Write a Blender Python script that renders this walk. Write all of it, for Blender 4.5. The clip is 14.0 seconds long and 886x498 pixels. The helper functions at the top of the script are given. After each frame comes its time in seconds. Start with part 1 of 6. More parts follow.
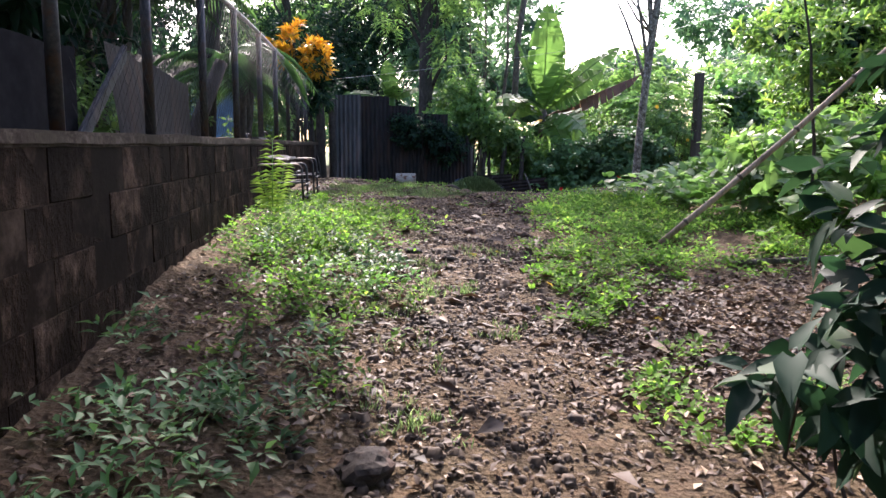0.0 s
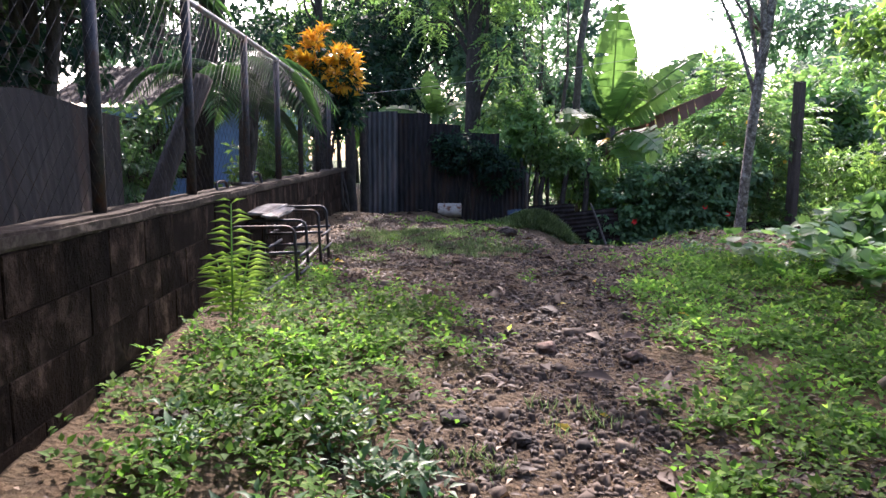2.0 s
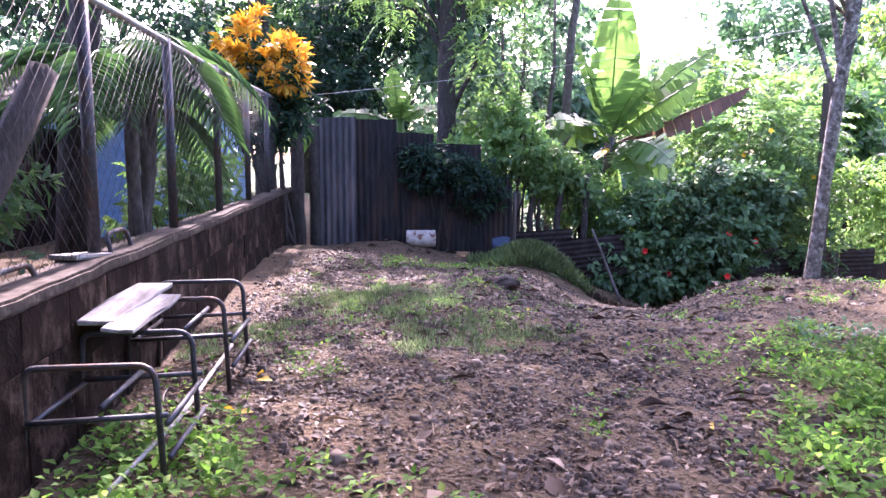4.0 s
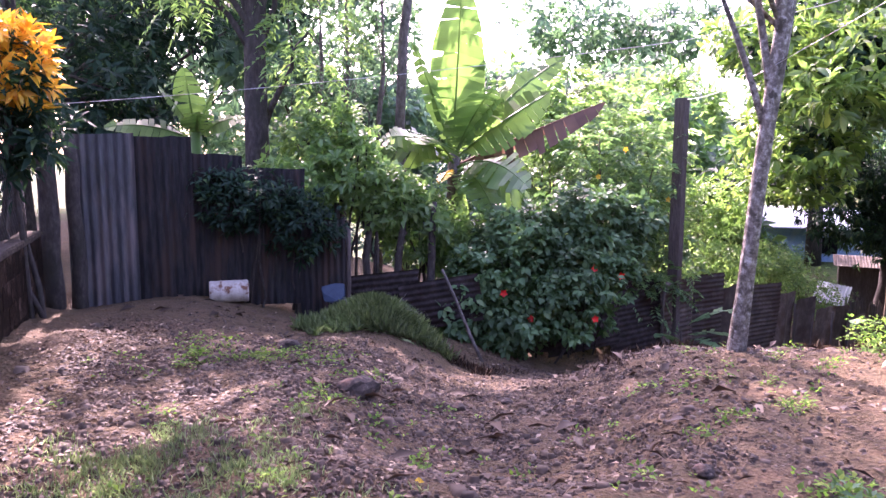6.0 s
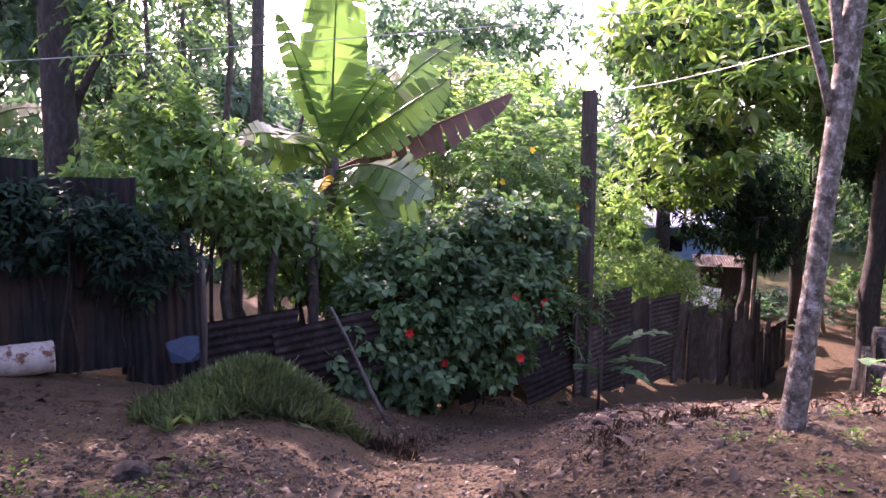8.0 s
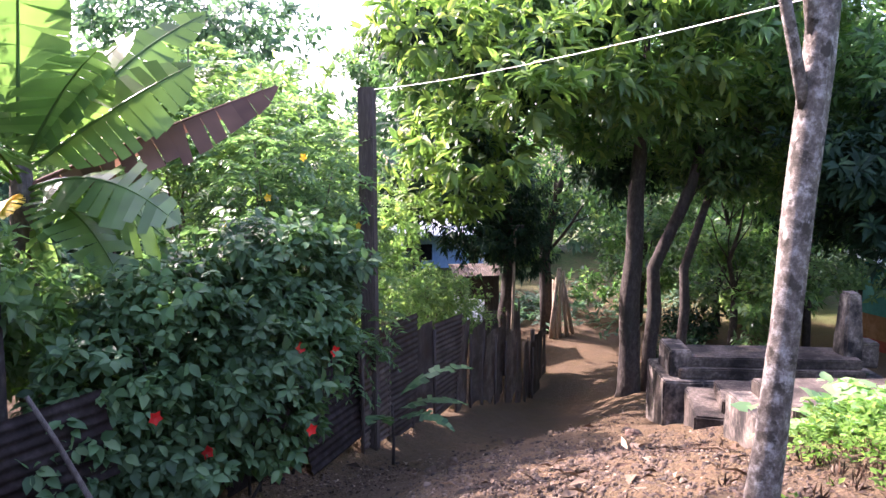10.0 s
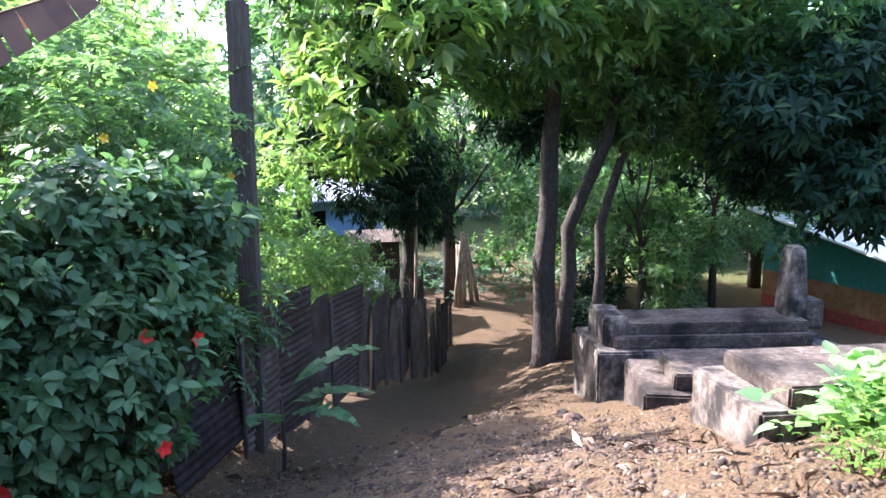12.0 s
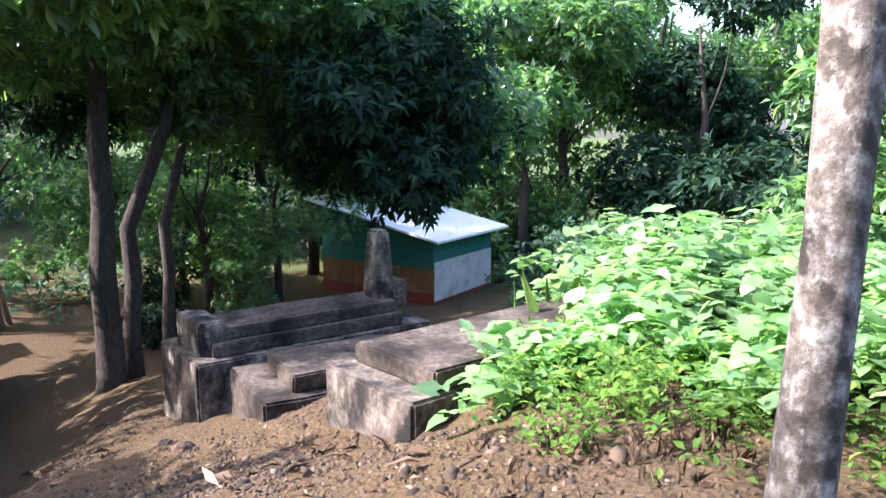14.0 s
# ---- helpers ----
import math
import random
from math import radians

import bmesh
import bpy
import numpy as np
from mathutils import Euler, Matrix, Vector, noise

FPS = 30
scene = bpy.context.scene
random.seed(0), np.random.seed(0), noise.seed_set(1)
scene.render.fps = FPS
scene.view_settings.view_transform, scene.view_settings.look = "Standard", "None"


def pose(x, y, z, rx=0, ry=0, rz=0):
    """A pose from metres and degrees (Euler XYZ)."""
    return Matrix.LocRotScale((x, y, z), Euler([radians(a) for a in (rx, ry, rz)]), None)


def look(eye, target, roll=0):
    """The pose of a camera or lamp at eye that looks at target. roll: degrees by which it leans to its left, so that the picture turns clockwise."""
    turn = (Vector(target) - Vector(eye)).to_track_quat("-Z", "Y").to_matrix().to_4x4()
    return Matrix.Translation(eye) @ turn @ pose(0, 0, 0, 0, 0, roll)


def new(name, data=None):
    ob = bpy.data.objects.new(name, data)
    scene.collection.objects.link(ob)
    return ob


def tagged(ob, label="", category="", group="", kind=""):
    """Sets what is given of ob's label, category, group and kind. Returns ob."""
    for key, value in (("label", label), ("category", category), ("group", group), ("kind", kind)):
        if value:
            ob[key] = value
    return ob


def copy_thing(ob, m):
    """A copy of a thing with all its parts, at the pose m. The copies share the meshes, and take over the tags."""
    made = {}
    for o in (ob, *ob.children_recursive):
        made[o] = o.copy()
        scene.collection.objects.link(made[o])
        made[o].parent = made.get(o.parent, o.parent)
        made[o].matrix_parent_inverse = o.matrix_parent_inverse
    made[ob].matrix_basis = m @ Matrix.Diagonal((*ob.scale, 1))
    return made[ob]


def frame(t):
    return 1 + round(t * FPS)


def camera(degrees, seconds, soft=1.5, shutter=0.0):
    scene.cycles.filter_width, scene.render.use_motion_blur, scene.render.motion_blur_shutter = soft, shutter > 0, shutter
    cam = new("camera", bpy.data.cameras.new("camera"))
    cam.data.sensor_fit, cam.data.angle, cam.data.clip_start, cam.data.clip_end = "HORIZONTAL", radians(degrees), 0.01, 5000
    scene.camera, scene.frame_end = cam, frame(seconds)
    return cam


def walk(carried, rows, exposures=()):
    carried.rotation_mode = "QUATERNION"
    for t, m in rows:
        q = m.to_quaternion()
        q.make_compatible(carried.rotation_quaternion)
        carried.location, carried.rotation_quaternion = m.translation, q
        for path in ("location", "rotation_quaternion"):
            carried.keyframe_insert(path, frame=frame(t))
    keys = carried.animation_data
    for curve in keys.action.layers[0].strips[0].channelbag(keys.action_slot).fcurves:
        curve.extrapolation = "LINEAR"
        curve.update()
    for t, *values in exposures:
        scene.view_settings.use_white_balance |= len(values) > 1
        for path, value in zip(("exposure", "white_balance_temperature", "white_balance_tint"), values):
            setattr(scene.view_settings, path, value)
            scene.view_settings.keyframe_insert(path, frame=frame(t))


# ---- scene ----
cam = camera(61.4, 14.0)
PATH = [
    (0, (0.455, -0.033, 1.565), (0.384, 1.947, 1.289), 0.4),
    (0.5, (0.456, 0.611, 1.643), (0.363, 2.591, 1.377), 0.2),
    (1, (0.461, 1.153, 1.727), (0.361, 3.133, 1.467), 0.2),
    (1.5, (0.459, 1.701, 1.772), (0.33, 3.681, 1.52), 0.2),
    (2, (0.281, 2.415, 1.868), (0.088, 4.389, 1.612), 0.2),
    (2.2, (0.225, 2.694, 1.869), (0.004, 4.667, 1.622), 0.3),
    (4.3, (-0.192, 5.247, 2.149), (-0.188, 7.231, 1.896), 0.1),
    (4.5, (-0.207, 5.435, 2.201), (-0.123, 7.418, 1.952), 0.2),
    (5, (-0.21, 5.993, 2.246), (0.015, 7.964, 1.993), 0.1),
    (5.5, (-0.259, 6.564, 2.317), (0.054, 8.523, 2.065), 0.2),
    (6, (-0.32, 7.158, 2.386), (0.103, 9.097, 2.134), 0.2),
    (6.5, (-0.329, 7.737, 2.407), (0.177, 9.655, 2.153), 0.1),
    (7, (-0.411, 8.289, 2.425), (0.174, 10.184, 2.17), 0.1),
    (7.5, (-0.403, 8.845, 2.404), (0.319, 10.693, 2.151), 0.1),
    (8, (-0.386, 9.378, 2.408), (0.463, 11.172, 2.156), 0.1),
    (8.5, (-0.314, 9.829, 2.445), (0.709, 11.529, 2.195), 0.2),
    (9, (-0.155, 10.26, 2.481), (0.994, 11.881, 2.246), 0.1),
    (9.2, (-0.081, 10.457, 2.476), (1.126, 12.034, 2.244), -0.0),
    (11.3, (0.825, 11.794, 2.188), (2.417, 12.972, 1.908), 0.0),
    (11.5, (0.946, 11.891, 2.142), (2.536, 13.066, 1.84), -0.2),
    (12, (1.239, 12.143, 2.111), (2.832, 13.311, 1.798), -0.2),
    (12.5, (1.438, 12.403, 2.047), (3.076, 13.507, 1.733), -0.1),
    (13, (1.657, 12.569, 1.925), (3.389, 13.517, 1.607), -0.1),
    (13.5, (1.701, 12.691, 1.95), (3.621, 13.152, 1.632), 0.2),
    (14, (1.757, 12.81, 1.987), (3.73, 12.875, 1.665), 0.3),
]
EXPOSURES = [(0.0, 2.3, 6300, 24), (2.2, 2.25, 6200, 28), (4.3, 3.4, 5900, 50), (6.0, 3.35, 6300, 60), (7.0, 3.15, 6400, 62), (8.0, 2.85, 6600, 58), (9.2, 2.9, 6600, 50), (11.3, 3.3, 5800, 26), (12.7, 3.3, 5800, 24), (14.0, 2.75, 5900, 23)]
walk(cam, [(t, look(eye, target, roll)) for t, eye, target, roll in PATH], EXPOSURES)

# ---- world and light ----
SUN = Vector((-0.10, 0.77, 0.64)).normalized()
world = bpy.data.worlds.new("sky")
scene.world = world
world.use_nodes = True
_n = world.node_tree.nodes
_bg = _n["Background"]
_sky = _n.new("ShaderNodeTexSky")
_sky.sky_type, _sky.sun_disc = "NISHITA", False
_sky.sun_elevation, _sky.sun_rotation = math.asin(SUN.z), math.atan2(SUN.x, SUN.y)
_sky.air_density, _sky.dust_density = 1.0, 3.0
world.node_tree.links.new(_sky.outputs[0], _bg.inputs[0])
_bg.inputs[1].default_value = 0.15
_sun = bpy.data.lights.new("sun", "SUN")
_sun.energy, _sun.angle, _sun.color = 2.9, radians(0.6), (1.0, 0.93, 0.82)
sun = new("sun", _sun)
sun.matrix_world = look(SUN * 60, (0, 0, 0))


# ---- materials ----
def nodes_of(name):
    m = bpy.data.materials.new(name)
    m.use_nodes = True
    t = m.node_tree
    return m, t, t.nodes, t.links, t.nodes["Principled BSDF"]


def noise_node(t, vec, scale, detail=5.0, rough=0.6):
    n = t.nodes.new("ShaderNodeTexNoise")
    n.inputs["Scale"].default_value, n.inputs["Detail"].default_value, n.inputs["Roughness"].default_value = scale, detail, rough
    t.links.new(vec, n.inputs["Vector"])
    return n.outputs["Fac"]


def ramp(t, fac, stops):
    r = t.nodes.new("ShaderNodeValToRGB")
    e = r.color_ramp.elements
    while len(e) < len(stops):
        e.new(0.5)
    for el, (p, c) in zip(e, stops):
        el.position, el.color = p, (*c, 1)
    t.links.new(fac, r.inputs[0])
    return r.outputs[0]


def mix(t, fac, a, b, mode="MIX"):
    m = t.nodes.new("ShaderNodeMix")
    m.data_type, m.blend_type = "RGBA", mode
    for key, v in ((0, fac), (6, a), (7, b)):
        if isinstance(v, (int, float)):
            m.inputs[key].default_value = v
        elif isinstance(v, tuple):
            m.inputs[key].default_value = (*v, 1)
        else:
            t.links.new(v, m.inputs[key])
    return m.outputs[2]


def bumped(t, b, height, strength, distance=0.02):
    n = t.nodes.new("ShaderNodeBump")
    n.inputs["Strength"].default_value, n.inputs["Distance"].default_value = strength, distance
    t.links.new(height, n.inputs["Height"])
    t.links.new(n.outputs[0], b.inputs["Normal"])


def surface(name, colours, fine=30.0, coarse=2.0, stain=None, rough=0.85, metal=0.0, bump=0.4, depth=0.01, stretch=(1, 1, 1), piece=0.0, stain_at=(0.5, 0.65), gloss=0.3):
    """A worn surface: three tones by fine grain, a stain colour by coarse patches, relief; piece: tone change from piece to piece."""
    m, t, ns, ln, b = nodes_of(name)
    tc = ns.new("ShaderNodeTexCoord")
    mp = ns.new("ShaderNodeMapping")
    mp.inputs["Scale"].default_value = stretch
    ln.new(tc.outputs["Object"], mp.inputs[0])
    vec = mp.outputs[0]
    if piece:
        own = ns.new("ShaderNodeObjectInfo")
        far_off = ns.new("ShaderNodeVectorMath")
        far_off.operation = "MULTIPLY_ADD"
        ln.new(own.outputs["Random"], far_off.inputs[0])
        far_off.inputs[1].default_value = (37.0, 53.0, 71.0)
        ln.new(vec, far_off.inputs[2])
        vec = far_off.outputs[0]
    f = noise_node(t, vec, fine, 8, 0.7)
    col = ramp(t, f, [(0.3, colours[0]), (0.5, colours[1]), (0.72, colours[2])])
    c = noise_node(t, vec, coarse, 6, 0.65)
    if stain:
        k = ramp(t, c, [(stain_at[0], (0, 0, 0)), (stain_at[1], (1, 1, 1))])
        col = mix(t, k, col, stain)
    if piece:
        oi = ns.new("ShaderNodeObjectInfo")
        g = ramp(t, oi.outputs["Random"], [(0.0, (1 - piece,) * 3), (1.0, (1 + piece,) * 3)])
        col = mix(t, 1.0, col, g, "MULTIPLY")
    ln.new(col, b.inputs["Base Color"])
    b.inputs["Roughness"].default_value, b.inputs["Metallic"].default_value = rough, metal
    b.inputs["Specular IOR Level"].default_value = gloss
    if bump:
        bumped(t, b, f, bump, depth)
    return m


def leaf_mat(name, dark, mid, light, through_light=0.38, rough=0.42, glow=(1.8, 2.0, 1.25), gloss=0.34):
    """Leaves: tone from leaf to leaf, a waxy gloss, light shining through."""
    dark, mid, light = [(q[0], q[1], q[2] * 1.2) for q in (dark, mid, light)]
    m, t, ns, ln, b = nodes_of(name)
    g = ns.new("ShaderNodeNewGeometry")
    col = ramp(t, g.outputs["Random Per Island"], [(0.0, dark), (0.45, mid), (0.85, mid), (1.0, light)])
    tc = ns.new("ShaderNodeTexCoord")
    n = noise_node(t, tc.outputs["Object"], 1.1, 3)
    k = ramp(t, n, [(0.35, (0.62,) * 3), (0.68, (1.3,) * 3)])
    col = mix(t, 1.0, col, k, "MULTIPLY")
    ln.new(col, b.inputs["Base Color"])
    b.inputs["Roughness"].default_value = rough
    b.inputs["Specular IOR Level"].default_value = gloss
    tr = ns.new("ShaderNodeBsdfTranslucent")
    ln.new(mix(t, 1.0, col, glow, "MULTIPLY"), tr.inputs[0])
    ms = ns.new("ShaderNodeMixShader")
    ms.inputs[0].default_value = through_light
    ln.new(b.outputs[0], ms.inputs[1])
    ln.new(tr.outputs[0], ms.inputs[2])
    ln.new(ms.outputs[0], ns["Material Output"].inputs[0])
    return m


def ground_mat():
    """Red-brown earth, gravelly, with paler trodden parts and darker humus."""
    m, t, ns, ln, b = nodes_of("earth")
    tc = ns.new("ShaderNodeTexCoord")
    v = tc.outputs["Object"]
    fine, midn, big = noise_node(t, v, 60, 9, 0.75), noise_node(t, v, 7, 6, 0.65), noise_node(t, v, 0.9, 5, 0.6)
    col = ramp(t, fine, [(0.28, (0.014, 0.010, 0.0055)), (0.5, (0.056, 0.039, 0.018)), (0.75, (0.155, 0.108, 0.052))])
    col = mix(t, ramp(t, midn, [(0.45, (0, 0, 0)), (0.7, (1, 1, 1))]), col, mix(t, 0.5, col, (0.17, 0.088, 0.048)))
    col = mix(t, ramp(t, big, [(0.45, (0, 0, 0)), (0.62, (1, 1, 1))]), col, mix(t, 0.55, col, (0.055, 0.036, 0.028)))
    vo = ns.new("ShaderNodeTexVoronoi")
    vo.inputs["Scale"].default_value = 38
    ln.new(v, vo.inputs["Vector"])
    col = mix(t, ramp(t, vo.outputs["Color"], [(0.25, (0.55,) * 3), (0.8, (1.25,) * 3)]), col, mix(t, 0.35, col, (0.19, 0.13, 0.072)))
    # grass takes over on the ground away from the yard and the track
    sx = ns.new("ShaderNodeSeparateXYZ")
    ln.new(v, sx.inputs[0])

    def rise(sock, lo, hi):
        r = ns.new("ShaderNodeMapRange")
        r.inputs[1].default_value, r.inputs[2].default_value = lo, hi
        ln.new(sock, r.inputs[0])
        return r.outputs[0]

    far_ = ns.new("ShaderNodeMath")
    far_.operation = "MAXIMUM"
    ln.new(rise(sx.outputs[0], 20, 27), far_.inputs[0])
    ln.new(rise(sx.outputs[1], 25, 29), far_.inputs[1])
    def both(p, q, how="MULTIPLY"):
        n_ = ns.new("ShaderNodeMath")
        n_.operation = how
        ln.new(p, n_.inputs[0])
        ln.new(q, n_.inputs[1])
        return n_.outputs[0]

    open_ = both(rise(sx.outputs[0], 5.0, 8.0), rise(sx.outputs[1], 12.5, 10.5))
    open_ = both(open_, rise(sx.outputs[1], -1.0, -4.0), "MAXIMUM")
    open_ = both(open_, rise(sx.outputs[0], -5.5, -8.0), "MAXIMUM")
    cover = both(both(far_.outputs[0], open_, "MAXIMUM"), rise(big, 0.25, 0.5))
    grass = ramp(t, midn, [(0.3, (0.030, 0.055, 0.014)), (0.55, (0.060, 0.095, 0.022)), (0.8, (0.11, 0.12, 0.045))])
    col = mix(t, cover, col, grass)
    ln.new(col, b.inputs["Base Color"])
    b.inputs["Roughness"].default_value = 0.92
    b.inputs["Specular IOR Level"].default_value = 0.2
    h = mix(t, 0.5, fine, midn)
    h = mix(t, 0.35, h, vo.outputs["Distance"])
    bumped(t, b, h, 1.0, 0.06)
    return m


EARTH = ground_mat()
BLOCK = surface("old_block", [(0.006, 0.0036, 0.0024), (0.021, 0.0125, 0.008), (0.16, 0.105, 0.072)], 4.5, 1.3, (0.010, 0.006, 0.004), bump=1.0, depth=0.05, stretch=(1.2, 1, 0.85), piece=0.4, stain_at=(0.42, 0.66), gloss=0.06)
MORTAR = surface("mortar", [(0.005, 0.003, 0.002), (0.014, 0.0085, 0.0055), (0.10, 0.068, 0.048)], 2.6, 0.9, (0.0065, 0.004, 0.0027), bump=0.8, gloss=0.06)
COPING = surface("coping", [(0.030, 0.022, 0.017), (0.065, 0.050, 0.038), (0.16, 0.13, 0.105)], 20, 2.5, (0.05, 0.042, 0.028), bump=0.5, gloss=0.06)
TOMB = surface("weathered_concrete", [(0.034, 0.026, 0.020), (0.085, 0.068, 0.054), (0.19, 0.16, 0.135)], 20, 1.8, (0.014, 0.0115, 0.0095), bump=0.6, stain_at=(0.42, 0.62), gloss=0.2)
TOMB_LIME = surface("limewashed_concrete", [(0.050, 0.040, 0.031), (0.17, 0.14, 0.112), (0.42, 0.37, 0.31)], 12, 3.6, (0.016, 0.014, 0.0125), bump=0.6, stain_at=(0.37, 0.58), stretch=(1, 1, 0.75))
STEEL = surface("dark_pipe", [(0.035, 0.035, 0.038), (0.06, 0.06, 0.065), (0.10, 0.09, 0.085)], 40, 6, (0.10, 0.055, 0.035), rough=0.55, metal=0.5, bump=0.2)
RAIL = surface("galvanised_rail", [(0.30, 0.30, 0.31), (0.42, 0.42, 0.43), (0.55, 0.55, 0.56)], 30, 5, (0.25, 0.17, 0.12), rough=0.45, metal=0.7, bump=0.1)
WIRE = surface("fence_wire", [(0.05, 0.05, 0.05), (0.08, 0.077, 0.075), (0.12, 0.115, 0.11)], 40, 6, (0.07, 0.045, 0.03), rough=0.7, metal=0.3, bump=0)
ZINC = surface("grey_zinc", [(0.043, 0.043, 0.046), (0.068, 0.069, 0.074), (0.115, 0.117, 0.122)], 8, 1.8, (0.16, 0.13, 0.125), rough=0.5, metal=0.35, bump=0.08, stretch=(3, 3, 0.4))
ZINC_DARK = surface("dark_zinc", [(0.014, 0.0135, 0.0135), (0.025, 0.0235, 0.0235), (0.05, 0.045, 0.043)], 8, 1.8, (0.055, 0.036, 0.028), rough=0.8, metal=0.1, gloss=0.15, bump=0.1, stretch=(3, 3, 0.4))
RUSTY = surface("rusty_sheet", [(0.034, 0.025, 0.019), (0.072, 0.054, 0.042), (0.15, 0.12, 0.098)], 5, 1.9, (0.048, 0.026, 0.016), rough=0.8, metal=0.1, bump=0.2, stretch=(1, 1, 1), piece=0.45)
WHITE_SHEET = surface("pale_sheet", [(0.62, 0.62, 0.62), (0.74, 0.74, 0.74), (0.82, 0.82, 0.82)], 6, 1.5, (0.5, 0.45, 0.40), rough=0.5, metal=0.1, bump=0.05, stain_at=(0.6, 0.75))
OLD_WOOD = surface("old_timber", [(0.035, 0.027, 0.023), (0.075, 0.058, 0.048), (0.13, 0.105, 0.09)], 14, 2, (0.05, 0.038, 0.03), bump=0.6, stretch=(4, 4, 0.4), piece=0.2)
GREY_WOOD = surface("bleached_board", [(0.14, 0.125, 0.11), (0.29, 0.265, 0.24), (0.46, 0.43, 0.40)], 14, 3, (0.13, 0.11, 0.09), bump=0.4, stretch=(0.5, 4, 4))
POLE_WOOD = surface("pale_pole", [(0.22, 0.17, 0.12), (0.36, 0.28, 0.20), (0.50, 0.41, 0.31)], 16, 3, (0.17, 0.12, 0.09), bump=0.3, stretch=(3, 3, 1))
BARK = surface("grey_bark", [(0.045, 0.036, 0.03), (0.10, 0.082, 0.068), (0.19, 0.165, 0.14)], 22, 3.0, (0.055, 0.05, 0.038), bump=0.9, depth=0.02, stretch=(1, 1, 0.45))
BARK_DARK = surface("dark_bark", [(0.018, 0.014, 0.012), (0.045, 0.036, 0.03), (0.09, 0.075, 0.062)], 20, 3.0, (0.03, 0.028, 0.02), bump=0.9, depth=0.02, stretch=(1, 1, 0.45))
BARK_PALE = surface("pale_bark", [(0.045, 0.036, 0.028), (0.18, 0.152, 0.125), (0.56, 0.53, 0.48)], 24, 11.0, (0.065, 0.055, 0.042), bump=1.0, depth=0.015, stretch=(1, 1, 0.9), stain_at=(0.52, 0.60))
STONE = surface("fieldstone", [(0.014, 0.010, 0.008), (0.034, 0.025, 0.019), (0.085, 0.063, 0.05)], 30, 6, (0.16, 0.09, 0.06), bump=0.6, piece=0.3)
DRUM_WHITE = surface("worn_white_paint", [(0.30, 0.25, 0.20), (0.46, 0.40, 0.33), (0.60, 0.54, 0.46)], 14, 7, (0.15, 0.06, 0.028), rough=0.6, bump=0.15, stain_at=(0.55, 0.62))
BLUE_WALL = surface("blue_paint", [(0.17, 0.30, 0.47), (0.23, 0.38, 0.58), (0.30, 0.46, 0.66)], 8, 2, (0.28, 0.40, 0.52), bump=0.1)
GREEN_WALL = surface("green_paint", [(0.014, 0.115, 0.095), (0.022, 0.15, 0.125), (0.035, 0.19, 0.16)], 8, 2, (0.03, 0.15, 0.13), bump=0.1)
TAN_WALL = surface("tan_paint", [(0.15, 0.08, 0.03), (0.20, 0.11, 0.045), (0.26, 0.15, 0.07)], 8, 2, (0.25, 0.15, 0.08), bump=0.1)
PALE_WALL = surface("pale_paint", [(0.45, 0.44, 0.42), (0.56, 0.55, 0.53), (0.64, 0.63, 0.61)], 8, 2, (0.38, 0.36, 0.33), bump=0.1)
RED_TRIM = surface("red_paint", [(0.16, 0.03, 0.025), (0.22, 0.045, 0.035), (0.28, 0.07, 0.05)], 8, 2, None, bump=0.1)
BLUE_TARP = surface("blue_sheet", [(0.012, 0.026, 0.045), (0.02, 0.04, 0.07), (0.04, 0.06, 0.09)], 5, 1.5, (0.03, 0.035, 0.04), rough=0.5, bump=0.2)
RUST_DARK = surface("dark_rusty_sheet", [(0.016, 0.013, 0.011), (0.034, 0.027, 0.024), (0.07, 0.056, 0.05)], 9, 2.4, (0.022, 0.013, 0.010), rough=0.75, metal=0.2, bump=0.12, piece=0.35, gloss=0.06)
BLACK = surface("black_sheet", [(0.006, 0.006, 0.007), (0.010, 0.010, 0.012), (0.018, 0.018, 0.020)], 8, 2, None, rough=0.95, bump=0.2, gloss=0.06)

L_MID = leaf_mat("mid_green_leaf", (0.055, 0.110, 0.042), (0.105, 0.195, 0.070), (0.20, 0.30, 0.10), 0.42)
L_FRESH = leaf_mat("fresh_green_leaf", (0.080, 0.150, 0.045), (0.140, 0.240, 0.070), (0.26, 0.36, 0.11), 0.48)
# Also used where shade is put into leaf colour: big crown, some woods.
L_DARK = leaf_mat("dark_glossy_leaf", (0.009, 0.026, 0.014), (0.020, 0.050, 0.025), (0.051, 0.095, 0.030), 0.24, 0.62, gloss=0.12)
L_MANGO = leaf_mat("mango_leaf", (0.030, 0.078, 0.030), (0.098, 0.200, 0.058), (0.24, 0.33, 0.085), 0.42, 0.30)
# Lit copy of the mango leaf: sunlight is put into its colour.
L_SUN = leaf_mat("glossy_leaf_sunlit_colour", (0.05, 0.105, 0.026), (0.12, 0.205, 0.044), (0.30, 0.37, 0.08), 0.44, 0.36)
L_HIB = leaf_mat("hibiscus_leaf", (0.040, 0.090, 0.032), (0.080, 0.160, 0.055), (0.15, 0.24, 0.085), 0.30, 0.5, gloss=0.25)
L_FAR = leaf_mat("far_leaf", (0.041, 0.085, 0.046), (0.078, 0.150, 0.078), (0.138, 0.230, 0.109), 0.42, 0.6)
L_SQUASH = leaf_mat("broad_weed_leaf", (0.10, 0.20, 0.07), (0.19, 0.33, 0.11), (0.40, 0.50, 0.22), 0.40, 0.5)
L_WEED = leaf_mat("weed_leaf", (0.050, 0.115, 0.020), (0.110, 0.205, 0.034), (0.27, 0.36, 0.07), 0.50, 0.7, gloss=0.14)
